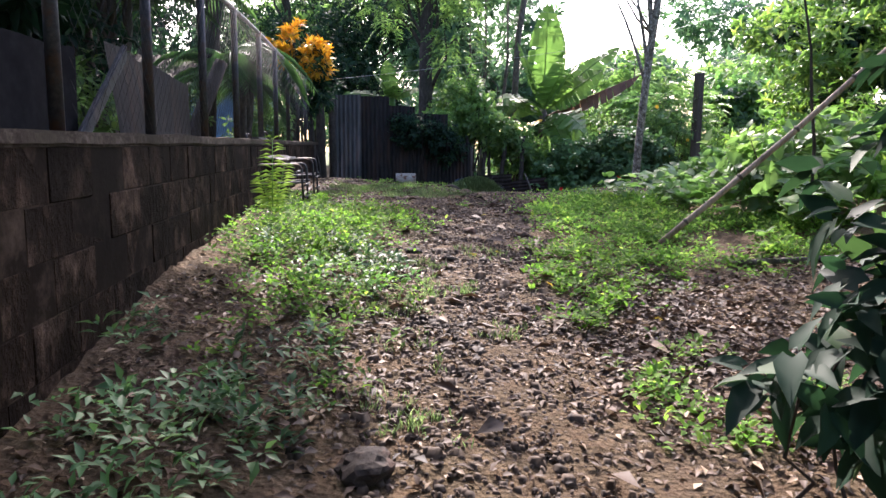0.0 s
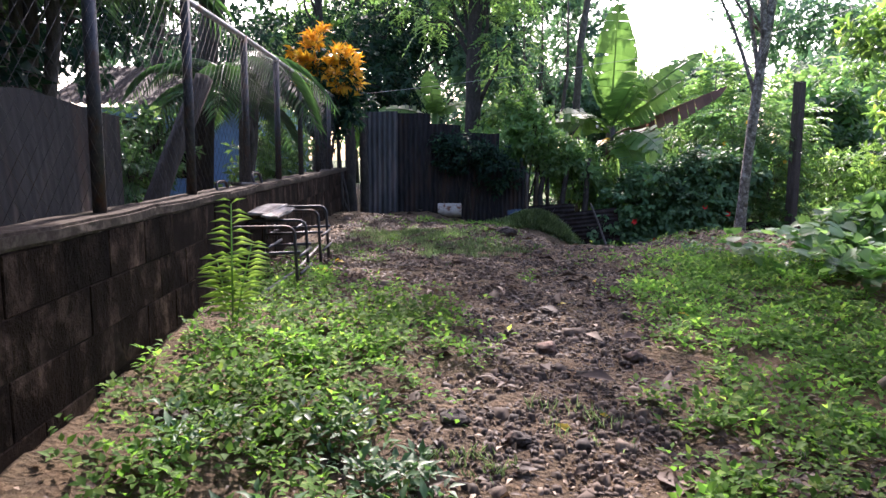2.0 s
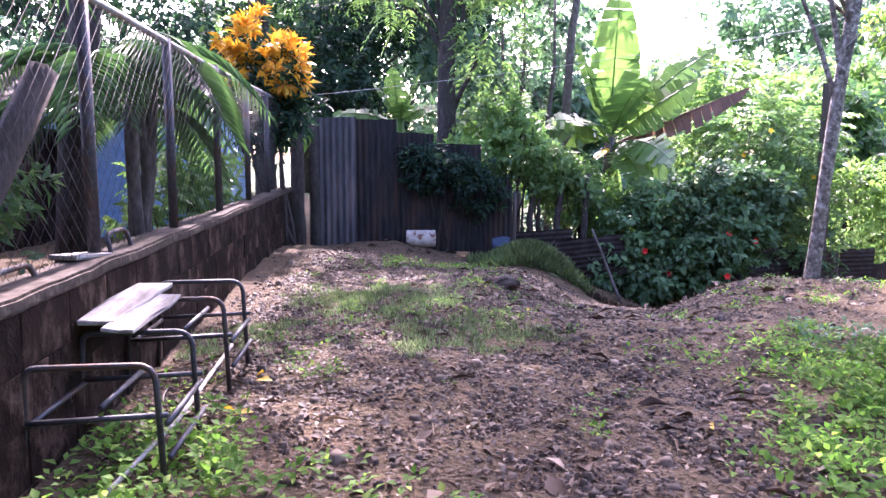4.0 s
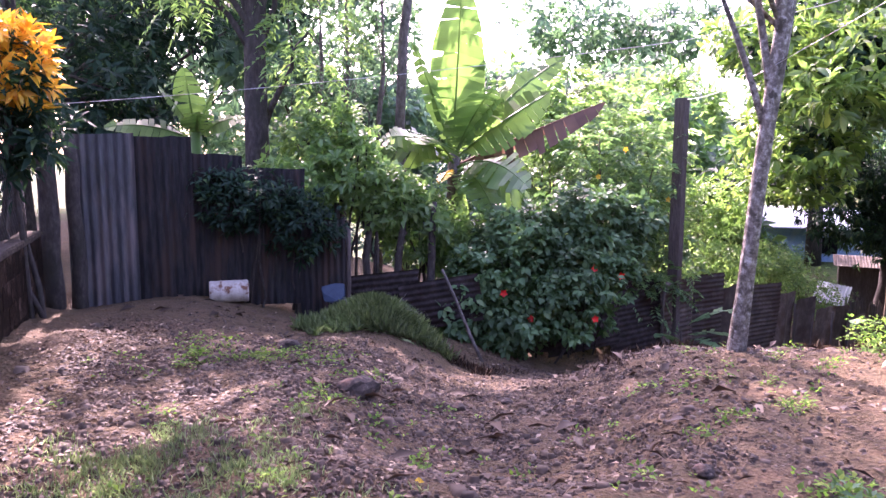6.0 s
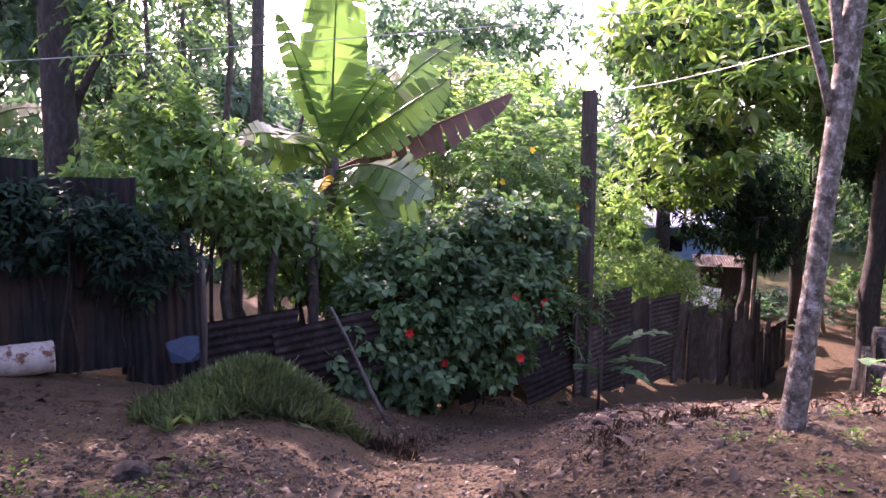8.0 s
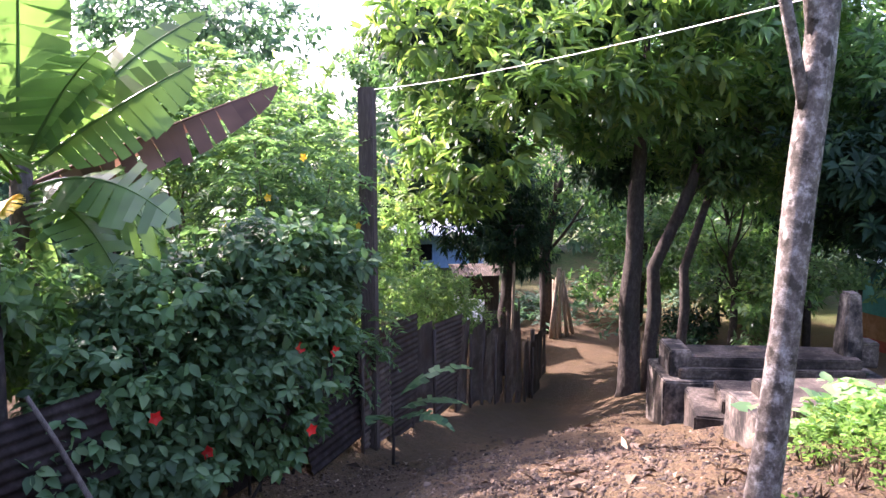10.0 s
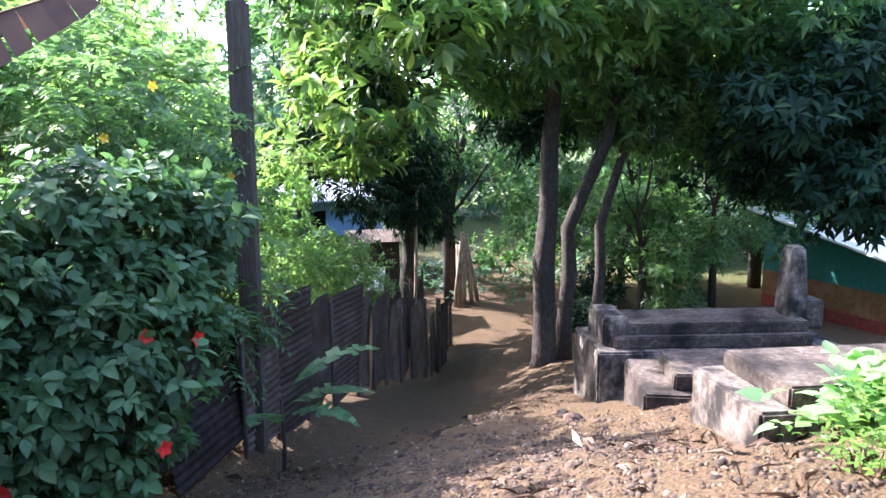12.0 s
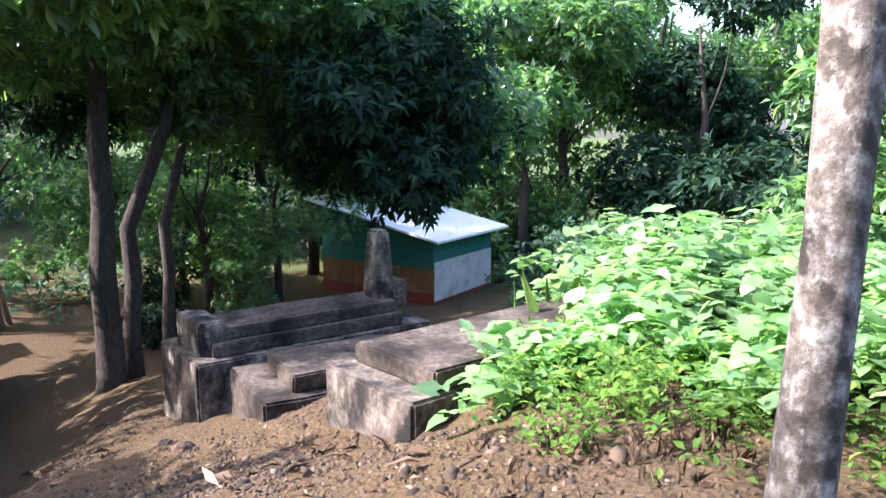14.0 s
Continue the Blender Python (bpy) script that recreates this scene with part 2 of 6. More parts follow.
L_GRASS = leaf_mat("grass_blade", (0.08, 0.125, 0.055), (0.17, 0.23, 0.10), (0.32, 0.36, 0.19), 0.45, 0.6)
L_TUFT = leaf_mat("mound_grass", (0.085, 0.120, 0.050), (0.185, 0.245, 0.105), (0.36, 0.40, 0.20), 0.5, 0.7)
L_FERN = leaf_mat("fern_leaf", (0.13, 0.22, 0.035), (0.22, 0.33, 0.06), (0.34, 0.44, 0.11), 0.5, 0.6)
L_BANANA = leaf_mat("banana_leaf", (0.06, 0.12, 0.030), (0.10, 0.18, 0.045), (0.15, 0.25, 0.065), 0.42, 0.32)
L_DEADBAN = leaf_mat("withered_banana_leaf", (0.10, 0.05, 0.03), (0.17, 0.09, 0.05), (0.26, 0.15, 0.08), 0.25, 0.8, (1, 1, 1))
L_YELLOW = leaf_mat("yellow_leaf", (0.45, 0.30, 0.02), (0.62, 0.42, 0.03), (0.72, 0.58, 0.07), 0.35, 0.4, (1.1, 1.0, 0.6))
L_CROTON = leaf_mat("croton_leaf", (0.50, 0.20, 0.012), (0.80, 0.46, 0.03), (0.88, 0.62, 0.06), 0.35, 0.35, (1.1, 1.0, 0.6))
L_DRY = leaf_mat("dry_leaf", (0.020, 0.0125, 0.0065), (0.080, 0.048, 0.024), (0.36, 0.265, 0.145), 0.12, 0.6, (1, 1, 1), 0.2)
L_PALM = leaf_mat("palm_leaf", (0.032, 0.075, 0.028), (0.069, 0.140, 0.046), (0.184, 0.260, 0.139), 0.35, 0.38)
L_RED = leaf_mat("red_petal", (0.55, 0.02, 0.012), (0.70, 0.03, 0.018), (0.80, 0.06, 0.03), 0.35, 0.5, (1, 1, 1))
PEBBLE = leaf_mat("pebble", (0.024, 0.0165, 0.0095), (0.078, 0.053, 0.029), (0.19, 0.14, 0.082), 0.0, 0.85, (1, 1, 1))


# ---- building helpers ----
def link_mesh(name, me, material, parent=None, label=""):
    me.materials.append(material)
    ob = new(name, me)
    if parent is not None:
        ob.parent = parent
    return tagged(ob, label)


def part(name, bm, material, parent=None, label="", smooth=False):
    me = bpy.data.meshes.new(name)
    bm.to_mesh(me)
    bm.free()
    if smooth:
        me.polygons.foreach_set("use_smooth", np.ones(len(me.polygons), bool))
    return link_mesh(name, me, material, parent, label)


def array_mesh(name, v, f, smooth=False):
    """A mesh from numpy arrays: v (n, 3), f (m, 3) or (m, 4)."""
    me = bpy.data.meshes.new(name)
    k = f.shape[1]
    me.vertices.add(len(v))
    me.vertices.foreach_set("co", np.ascontiguousarray(v, np.float32).ravel())
    me.loops.add(f.size)
    me.loops.foreach_set("vertex_index", np.ascontiguousarray(f, np.int32).ravel())
    me.polygons.add(len(f))
    me.polygons.foreach_set("loop_start", np.arange(0, f.size, k, dtype=np.int32))
    if smooth:
        me.polygons.foreach_set("use_smooth", np.ones(len(f), bool))
    me.update(calc_edges=True)
    return me


def empty(name, at=(0, 0, 0), turn=0.0, label="", category="", group="", kind=""):
    ob = new(name)
    ob.matrix_basis = pose(*at, 0, 0, turn)
    ob.empty_display_size = 0.1
    return tagged(ob, label, category, group, kind)


def box(lo, hi, bevel=0.0, segs=1, jitter=0.0, seed=0):
    bm = bmesh.new()
    c = [(a + b) / 2 for a, b in zip(lo, hi)]
    bmesh.ops.create_cube(bm, size=1, matrix=Matrix.LocRotScale(c, None, [b - a for a, b in zip(lo, hi)]))
    if bevel:
        bmesh.ops.bevel(bm, geom=bm.edges[:], offset=bevel, segments=segs, affect="EDGES")
    if jitter:
        for v in bm.verts:
            v.co += noise.noise_vector(v.co * 5 + Vector((seed * 7.1, 0, 0))) * jitter
    return bm


def tube_arrays(points, radii, segs=8, cap=True):
    P = np.array(points, float)
    R = np.array(radii, float)
    n = len(P)
    T = np.gradient(P, axis=0)
    T /= np.linalg.norm(T, axis=1)[:, None] + 1e-9
    ref = np.eye(3)[np.abs(T).max(0).argmin()]
    A = np.cross(T, ref)
    A /= np.linalg.norm(A, axis=1)[:, None] + 1e-9
    B = np.cross(T, A)
    a = np.linspace(0, 2 * math.pi, segs, endpoint=False)
    V = (P[:, None] + R[:, None, None] * (np.cos(a)[None, :, None] * A[:, None] + np.sin(a)[None, :, None] * B[:, None])).reshape(-1, 3)
    i, j = np.meshgrid(np.arange(n - 1), np.arange(segs), indexing="ij")
    k = (j + 1) % segs
    F = np.stack([i * segs + j, i * segs + k, (i + 1) * segs + k, (i + 1) * segs + j], -1).reshape(-1, 4)
    if cap:
        V = np.vstack([V, P[0], P[-1]])
        q = np.arange(segs)
        z = (q + 1) % segs
        lo = np.stack([np.full(segs, n * segs), z, q, np.full(segs, n * segs)], -1)
        hi = np.stack([np.full(segs, n * segs + 1), (n - 1) * segs + q, (n - 1) * segs + z, np.full(segs, n * segs + 1)], -1)
        return V, F, np.vstack([lo, hi])[:, :3]
    return V, F, np.zeros((0, 3), int)


def tubes_mesh(name, list_of, segs=8, rough=0.0):
    """Several tubes joined in one mesh, in triangles."""
    VS, FS, o = [], [], 0
    for pts, rad in list_of:
        V, F, C = tube_arrays(pts, rad, segs)
        if rough:
            r = np.repeat(np.array(rad), segs)
            V[: len(r)] += np.random.normal(0, rough, (len(r), 3)) * r[:, None]
        FS += [F[:, [0, 1, 2]] + o, F[:, [0, 2, 3]] + o, C + o]
        VS.append(V)
        o += len(V)
    return array_mesh(name, np.vstack(VS), np.vstack(FS), True)


def tube(name, points, radii, material, parent=None, label="", segs=8, rough=0.0):
    return link_mesh(name, tubes_mesh(name, [(points, radii)], segs, rough), material, parent, label)


def bend(a, b, n=6, sag=0.0, wob=0.0, rng=random):
    """n points from a to b, sagging in the middle and wobbling."""
    a, b = Vector(a), Vector(b)
    out = []
    for i in range(n):
        s = i / (n - 1)
        p = a.lerp(b, s)
        p.z -= sag * 4 * s * (1 - s)
        if 0 < i < n - 1 and wob:
            p += Vector((rng.uniform(-1, 1), rng.uniform(-1, 1), rng.uniform(-1, 1))) * wob
        out.append(tuple(p))
    return out


def corrugated(w, h, pitch=0.076, amp=0.009, rows=6, warp=0.0, seed=0, thick=0.0016):
    """A corrugated sheet in the plane x (width), z (height), ridges upright, a little warped and dented."""
    nx = int(w / pitch * 6) + 1
    xs, zs = np.linspace(0, w, nx), np.linspace(0, h, rows + 1)
    X, Z = np.meshgrid(xs, zs, indexing="ij")
    rng = np.random.RandomState(seed)
    Y = amp * np.sin(X / pitch * 2 * math.pi) + warp * np.sin(X / w * math.pi * rng.uniform(0.7, 1.6) + rng.uniform(0, 3)) * np.cos(Z / h * 2.2 + rng.uniform(0, 3))
    Z = Z + (Z > h * 0.99) * np.interp(X, np.linspace(0, w, 7), rng.uniform(-0.02, 0.02, 7)) * (warp > 0)
    f = np.stack([X, Y, Z], -1).reshape(-1, 3)
    g = f + np.array([0, thick, 0])
    m = rows + 1
    i, j = np.meshgrid(np.arange(nx - 1), np.arange(rows), indexing="ij")
    F = np.stack([i * m + j, (i + 1) * m + j, (i + 1) * m + j + 1, i * m + j + 1], -1).reshape(-1, 4)
    n = len(f)
    return np.vstack([f, g]), np.vstack([F, F[:, ::-1] + n])


def sheet(name, w, h, material, m, parent=None, label="", **kw):
    v, f = corrugated(w, h, **kw)
    ob = link_mesh(name, array_mesh(name, v, f, True), material, parent, label)
    ob.matrix_basis = m
    return ob


# ---- leaves ----
OVAL = (np.array([(0, 0, 0), (0.42, -0.5, 0.10), (0.5, 0, 0), (0.42, 0.5, 0.10), (1, 0, -0.14)]), np.array([(0, 1, 2), (0, 2, 3), (1, 4, 2), (2, 4, 3)]))
SLIM = (np.array([(0, 0, 0), (0.45, -0.5, 0.08), (1, 0, -0.12), (0.45, 0.5, 0.08)]), np.array([(0, 1, 2), (0, 2, 3)]))
OVATE = (np.array([(0, 0, 0), (0.20, -0.36, 0.06), (0.48, -0.5, 0.09), (0.78, -0.30, 0.02), (1, 0, -0.14), (0.78, 0.30, 0.02), (0.48, 0.5, 0.09), (0.20, 0.36, 0.06), (0.26, 0, 0.0), (0.52, 0, 0.01), (0.78, 0, -0.05)]),
         np.array([(0, 1, 8), (1, 2, 9), (1, 9, 8), (2, 3, 10), (2, 10, 9), (3, 4, 10), (0, 8, 7), (8, 9, 6), (8, 6, 7), (9, 10, 5), (9, 5, 6), (10, 4, 5)]))
HEART = (np.array([(0.08, 0, 0.02), (-0.06, -0.28, 0.05), (0.22, -0.52, 0.10), (0.62, -0.34, 0.05), (1, 0, -0.15), (0.62, 0.34, 0.05), (0.22, 0.52, 0.10), (-0.06, 0.28, 0.05), (0.5, 0, -0.02)]),
         np.array([(0, 1, 2), (0, 2, 8), (8, 2, 3), (8, 3, 4), (8, 4, 5), (8, 5, 6), (0, 8, 6), (0, 6, 7)]))


def unit(a):
    return a / (np.linalg.norm(a, axis=-1, keepdims=True) + 1e-9)


def leaf_arrays(P, D, N, L, W, shape=OVAL):
    """Leaves from their foot P, way D, upper side N, length L and width W."""
    D = unit(D)
    S = unit(np.cross(D, N))
    U = np.cross(S, D)
    V0, F0 = shape
    V = P[:, None] + L[:, None, None] * (V0[None, :, :1] * D[:, None] + V0[None, :, 2:] * U[:, None]) + W[:, None, None] * V0[None, :, 1:2] * S[:, None]
    F = F0[None] + (np.arange(len(P)) * len(V0))[:, None, None]
    return V.reshape(-1, 3), F.reshape(-1, F0.shape[1])


def join_arrays(items):
    VS, FS, o = [], [], 0
    for V, F in items:
        VS.append(V)
        FS.append(F + o)
        o += len(V)
    return np.vstack(VS), np.vstack(FS)


def sprigs_in(rng, blobs, n, shell=0.45):
    """Places in lumpy blobs (x, y, z, rx, ry, rz), more of them outside, with an outward way."""
    B = np.array(blobs, float)
    w = B[:, 3] * B[:, 4] + B[:, 3] * B[:, 5]
    k = rng.choice(len(B), n, p=w / w.sum())
    d = unit(rng.normal(size=(n, 3)))
    lump = 1 + 0.22 * np.sin(d[:, 0] * 5 + k) * np.sin(d[:, 1] * 6 + 2 * k) * np.sin(d[:, 2] * 5 + k) * 2
    r = (shell + (1 - shell) * rng.rand(n) ** 0.6) * lump
    return B[k, :3] + d * r[:, None] * B[k, 3:], d


def rosette(rng, P, d, k, L, ratio, spread=0.9, droop=0.35, shape=OVAL, vary=0.3):
    """k leaves radiating from each twig tip."""
    n = len(P)
    ax = unit(d + np.array([0, 0, 0.5]) + rng.normal(0, 0.45, (n, 3)))
    h = unit(np.cross(ax, unit(rng.normal(size=(n, 3)))))
    g = np.cross(ax, h)
    a = (np.arange(k) / k * 2 * math.pi)[None] + rng.uniform(0, 6, (n, 1)) + rng.normal(0, 0.25, (n, k))
    s = spread * rng.uniform(0.7, 1.3, (n, k))
    D = ax[:, None] * np.cos(s)[..., None] + (h[:, None] * np.cos(a)[..., None] + g[:, None] * np.sin(a)[..., None]) * np.sin(s)[..., None]
    D[..., 2] -= droop
    N = ax[:, None] + rng.normal(0, 0.25, (n, k, 3)) + np.array([0, 0, 0.6])
    Ls = L * rng.uniform(1 - vary, 1 + vary, (n, k))
    Pp = P[:, None] + D * 0.02 + ax[:, None] * rng.uniform(-0.5, 0.3, (n, k, 1)) * L
    return leaf_arrays(Pp.reshape(-1, 3), D.reshape(-1, 3), N.reshape(-1, 3), Ls.ravel(), (Ls * ratio).ravel(), shape)


def pinnate(rng, P, d, pairs, rachis, L, ratio, droop=0.5, shape=SLIM):
    """Feathered leaves: pairs of leaflets along a hanging rachis."""
    n = len(P)
    ax = unit(d * np.array([1, 1, 0.5]) + rng.normal(0, 0.45, (n, 3)) + np.array([0, 0, 0.15]))
    side = unit(np.cross(ax, np.array([0, 0, 1.0]) + rng.normal(0, 0.15, (n, 3))))
    up = np.cross(side, ax)
    s = np.repeat(np.linspace(0.15, 1, pairs), 2)
    sg = np.tile([-1.0, 1.0], pairs)
    rl = rachis * rng.uniform(0.7, 1.25, n)
    Pp = P[:, None] + ax[:, None] * (s[None, :, None] * rl[:, None, None])
    Pp[..., 2] -= droop * (s**2)[None] * rl[:, None]
    D = side[:, None] * sg[None, :, None] + ax[:, None] * 0.55 + rng.normal(0, 0.12, (n, 2 * pairs, 3))
    D[..., 2] -= 0.25 + droop * 0.4 * s[None]
    N = np.repeat(up[:, None], 2 * pairs, 1) + rng.normal(0, 0.15, (n, 2 * pairs, 3))
    Ls = L * rng.uniform(0.8, 1.2, (n, 2 * pairs)) * (1.1 - 0.4 * np.abs(s - 0.45))[None]
    return leaf_arrays(Pp.reshape(-1, 3), D.reshape(-1, 3), N.reshape(-1, 3), Ls.ravel(), (Ls * ratio).ravel(), shape)


def leafage(name, seed, blobs, n, material, style="rosette", parent=None, label="", shell=0.45, **kw):
    rng = np.random.RandomState(seed)
    P, d = sprigs_in(rng, blobs, n, shell)
    V, F = (rosette if style == "rosette" else pinnate)(rng, P, d, **kw)
    return link_mesh(name, array_mesh(name, V, F), material, parent, label)


def woody(seed, trunk_pts, trunk_rad, blobs, fork_from=0.5, limb=0.35, twigs=3, segs=9):
    """The tubes of a trunk with limbs that reach into the blobs, and twigs."""
    rng = random.Random(seed)
    out_t, out_l = [(trunk_pts, trunk_rad)], []  # one list of tubes for each limb
    for b in blobs:
        low_ = int(len(trunk_pts) * fork_from)
        i = min(range(low_, len(trunk_pts)), key=lambda q: abs(trunk_pts[q][2] - 0.62 * b[2]) + rng.uniform(0, 0.4))
        a, r = trunk_pts[i], trunk_rad[i] * limb
        end = Vector(b[:3])
        pts = bend(a, end, 6, -0.15, 0.08 * (end - Vector(a)).length ** 0.5, rng)
        one = [(pts, [r * (1 - 0.75 * s / 5) for s in range(6)])]
        out_l.append(one)
        for _ in range(twigs):
            j = rng.randint(2, 5)
            q = end + Vector((rng.uniform(-1, 1) * b[3], rng.uniform(-1, 1) * b[4], rng.uniform(-0.8, 1) * b[5])) * 0.8
            one.append((bend(pts[j], q, 4, 0, 0.06, rng), [r * 0.3, r * 0.22, r * 0.15, r * 0.06]))
    return out_t, out_l


def tree(name, at, label, seed, trunk_pts, trunk_rad, blobs, n, leaf, bark=BARK, style="rosette", category="tree", fork_from=0.5, limb=0.35, twigs=3, shell=0.45, group="", **kw):
    """A tree: tapered trunk, limbs and a crown of single leaves; all places are from its foot."""
    e = empty(name, at, 0, label, category, group)
    t, l = woody(seed, trunk_pts, trunk_rad, blobs, fork_from, limb, twigs)
    link_mesh("trunk", tubes_mesh("trunk", t, 12, 0.05), bark, e)
    for one in l:
        link_mesh("limb", tubes_mesh("limb", one, 7), bark, e)
    leafage("crown", seed, blobs, n, leaf, style, e, shell=shell, **kw)
    return e


def shrub(name, at, label, seed, blobs, n, leaf, bark=BARK, style="rosette", stems=7, stem_r=0.015, category="shrub", **kw):
    e = empty(name, at, 0, label, category)
    rng = random.Random(seed)
    ts = []
    for i in range(stems):
        b = blobs[i % len(blobs)]
        q = (b[0] + rng.uniform(-0.6, 0.6) * b[3], b[1] + rng.uniform(-0.6, 0.6) * b[4], b[2] + rng.uniform(-0.2, 0.7) * b[5])
        a = (b[0] * 0.6 + rng.uniform(-0.2, 0.2), b[1] * 0.6 + rng.uniform(-0.2, 0.2), -0.25)
        ts.append((bend(a, q, 6, 0, 0.06, rng), [stem_r * (1.1 - 0.16 * k) for k in range(6)]))
    for one in ts:
        link_mesh("stem", tubes_mesh("stem", [one], 6, 0.05), bark, e)
    leafage("foliage", seed, blobs, n, leaf, style, e, **kw)
    return e


# ---- ground ----
def step(a, b, v):
    u = np.clip((v - a) / (b - a), 0, 1)
    return u * u * (3 - 2 * u)


SWELLS = [0.32, -0.41, 0.69, -0.01, 0.25, 0.16, -0.1, 0.17, -0.29, 0.09, 0.01, 0.0, 0.18, -0.58, -0.26,
          0.16, -0.11, 0.26, 0.36, -0.76, 0.09, -0.57, -0.49, -0.28, 0.62, -0.31, -0.19, -0.05, -0.17, -0.31]
TRACK = [(0.9, 11.2), (1.5, 13.2), (2.3, 15.0), (4.2, 16.4), (6.5, 17.1), (9.2, 17.6), (11.6, 19.0), (14.0, 22.0)]


def track_gap(x, y):
    """The distance to the middle line of the sunken track."""
    best = np.full(np.shape(x), 99.0)
    for (ax, ay), (bx, by) in zip(TRACK, TRACK[1:]):
        L2 = (bx - ax) ** 2 + (by - ay) ** 2
        s = np.clip(((x - ax) * (bx - ax) + (y - ay) * (by - ay)) / L2, 0, 1)
        best = np.minimum(best, np.hypot(x - ax - s * (bx - ax), y - ay - s * (by - ay)))
    return best


def height(x, y):
    """Height of the earth: a yard that rises to a crest and falls away to the lower ground."""
    x, y = np.asarray(x, float), np.asarray(y, float)
    z = 0.85 - 0.6 * (1 - step(-3, 9, y)) - 3.3 * step(3, 17, 0.8 * x + 0.45 * (y - 10))
    i = 0
    for cy in (2, 5.5, 9, 12.5, 16, 19.5):
        for cx in (-1.5, 2, 5.5, 9, 12.5):
            z = z + SWELLS[i] * np.exp(-((x - cx) ** 2 + (y - cy) ** 2) / 10.58)
            i += 1
    g = track_gap(x, y)
    z = z - 0.20 * np.exp(-((g / 0.8) ** 4)) + 0.06 * np.exp(-(((g - 1.35) / 0.4) ** 2))
    z = z + 0.9 * step(23, 30, y) * step(9, 16, x)
    z = z + 0.13 * np.exp(-(((x + 1.4) / 1.5) ** 2 + ((y - 15.9) / 1.0) ** 2))
    z = z - 0.14 * np.exp(-(((x - 6.2) / 0.8) ** 2 + ((y - 14.0) / 0.7) ** 2))
    z = z - 0.20 * np.exp(-(((x - 5.85) / 0.6) ** 2 + ((y - 13.05) / 0.55) ** 2))
    z = z + 0.31 * np.exp(-(((x - 0.66) / 0.55) ** 2 + ((y - 14.72) / 0.42) ** 2))
    z = z + 0.12 * np.exp(-(((x - 3.1) / 0.8) ** 2 + ((y - 12.2) / 0.8) ** 2)) - 0.15 * np.exp(-(((x + 2.4) / 0.7) ** 2 + ((y - 15.7) / 0.9) ** 2))
    z = z + 0.018 * np.sin(2.3 * x + 1.1 * y) * np.sin(1.7 * y - 0.9 * x) + 0.010 * np.sin(6.1 * x - 2 * y) * np.sin(5.3 * y + 2.2 * x)
    return z


def up(x, y, dz=0.0):
    return (x, y, float(height(x, y)) + dz)


def grid_axis(lo, hi, fine_lo, fine_hi, fine, coarse):
    a = list(np.arange(fine_lo, fine_hi + 1e-6, fine))
    v, s = fine_lo, fine
    while v > lo:
        s = min(s * 1.25, coarse)
        v -= s
        a.insert(0, v)
    v, s = fine_hi, fine
    while v < hi:
        s = min(s * 1.25, coarse)
        v += s
        a.append(v)
    return np.array(a)


gx, gy = grid_axis(-400, 400, -2.6, 7.5, 0.06, 40), grid_axis(-400, 400, 1.4, 16.6, 0.06, 40)
GX, GY = np.meshgrid(gx, gy, indexing="ij")
near = np.exp(-np.maximum(0, np.hypot(GX - 2, GY - 9) - 9) / 3)
clod = np.random.normal(0, 1, GX.shape)
for _ in range(2):
    clod = (clod + np.roll(clod, 1, 0) + np.roll(clod, -1, 0) + np.roll(clod, 1, 1) + np.roll(clod, -1, 1)) / 3.2
GZ = height(GX, GY) + near * (0.007 * clod + np.random.normal(0, 0.005, GX.shape))
v = np.stack([GX, GY, GZ], -1).reshape(-1, 3)
i, j = np.meshgrid(np.arange(len(gx) - 1), np.arange(len(gy) - 1), indexing="ij")
m_ = len(gy)
f = np.stack([i * m_ + j, (i + 1) * m_ + j, (i + 1) * m_ + j + 1, i * m_ + j + 1], -1).reshape(-1, 4)
tagged(link_mesh("ground", array_mesh("ground", v, f, True), EARTH), "red-brown trodden earth yard with gravel and a sunken track", "ground", kind="structure")


# ---- boundary wall with its fence ----
def wall_x(y):
    return -0.695 - 0.13 * y


WALL_TURN = math.degrees(math.atan2(0.13, 1.0))
wall = empty("wall_left", (0, 0, 0), 0, "low stained concrete block wall with worn coping", "wall", kind="structure")


def wall_frame(y0, z=0.0):
    """The wall's own axes at y0: x along the wall (away), y outward to the yard's far side, z up."""
    return pose(wall_x(y0), y0, z, 0, 0, 90 + WALL_TURN)


WALL_TOP, WALL_END, WALL_START = 1.61, 15.35, -4.0
wl = (WALL_END - WALL_START) * math.hypot(1, 0.13)
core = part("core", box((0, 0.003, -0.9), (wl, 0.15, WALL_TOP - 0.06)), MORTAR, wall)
core.matrix_basis = wall_frame(WALL_START)
cop = part("coping", box((0, -0.012, WALL_TOP - 0.06), (wl, 0.185, WALL_TOP), 0.012, 2), COPING, wall, "worn pale cement coping")
bm = bmesh.new()
bm.from_mesh(cop.data)
bmesh.ops.subdivide_edges(bm, edges=[e for e in bm.edges if e.calc_length() > 3], cuts=150)
for q in bm.verts:
    q.co += noise.noise_vector(q.co * 3.1) * 0.008 + noise.noise_vector(q.co * 11) * 0.006
bm.to_mesh(cop.data)
bm.free()
cop.matrix_basis = wall_frame(WALL_START)

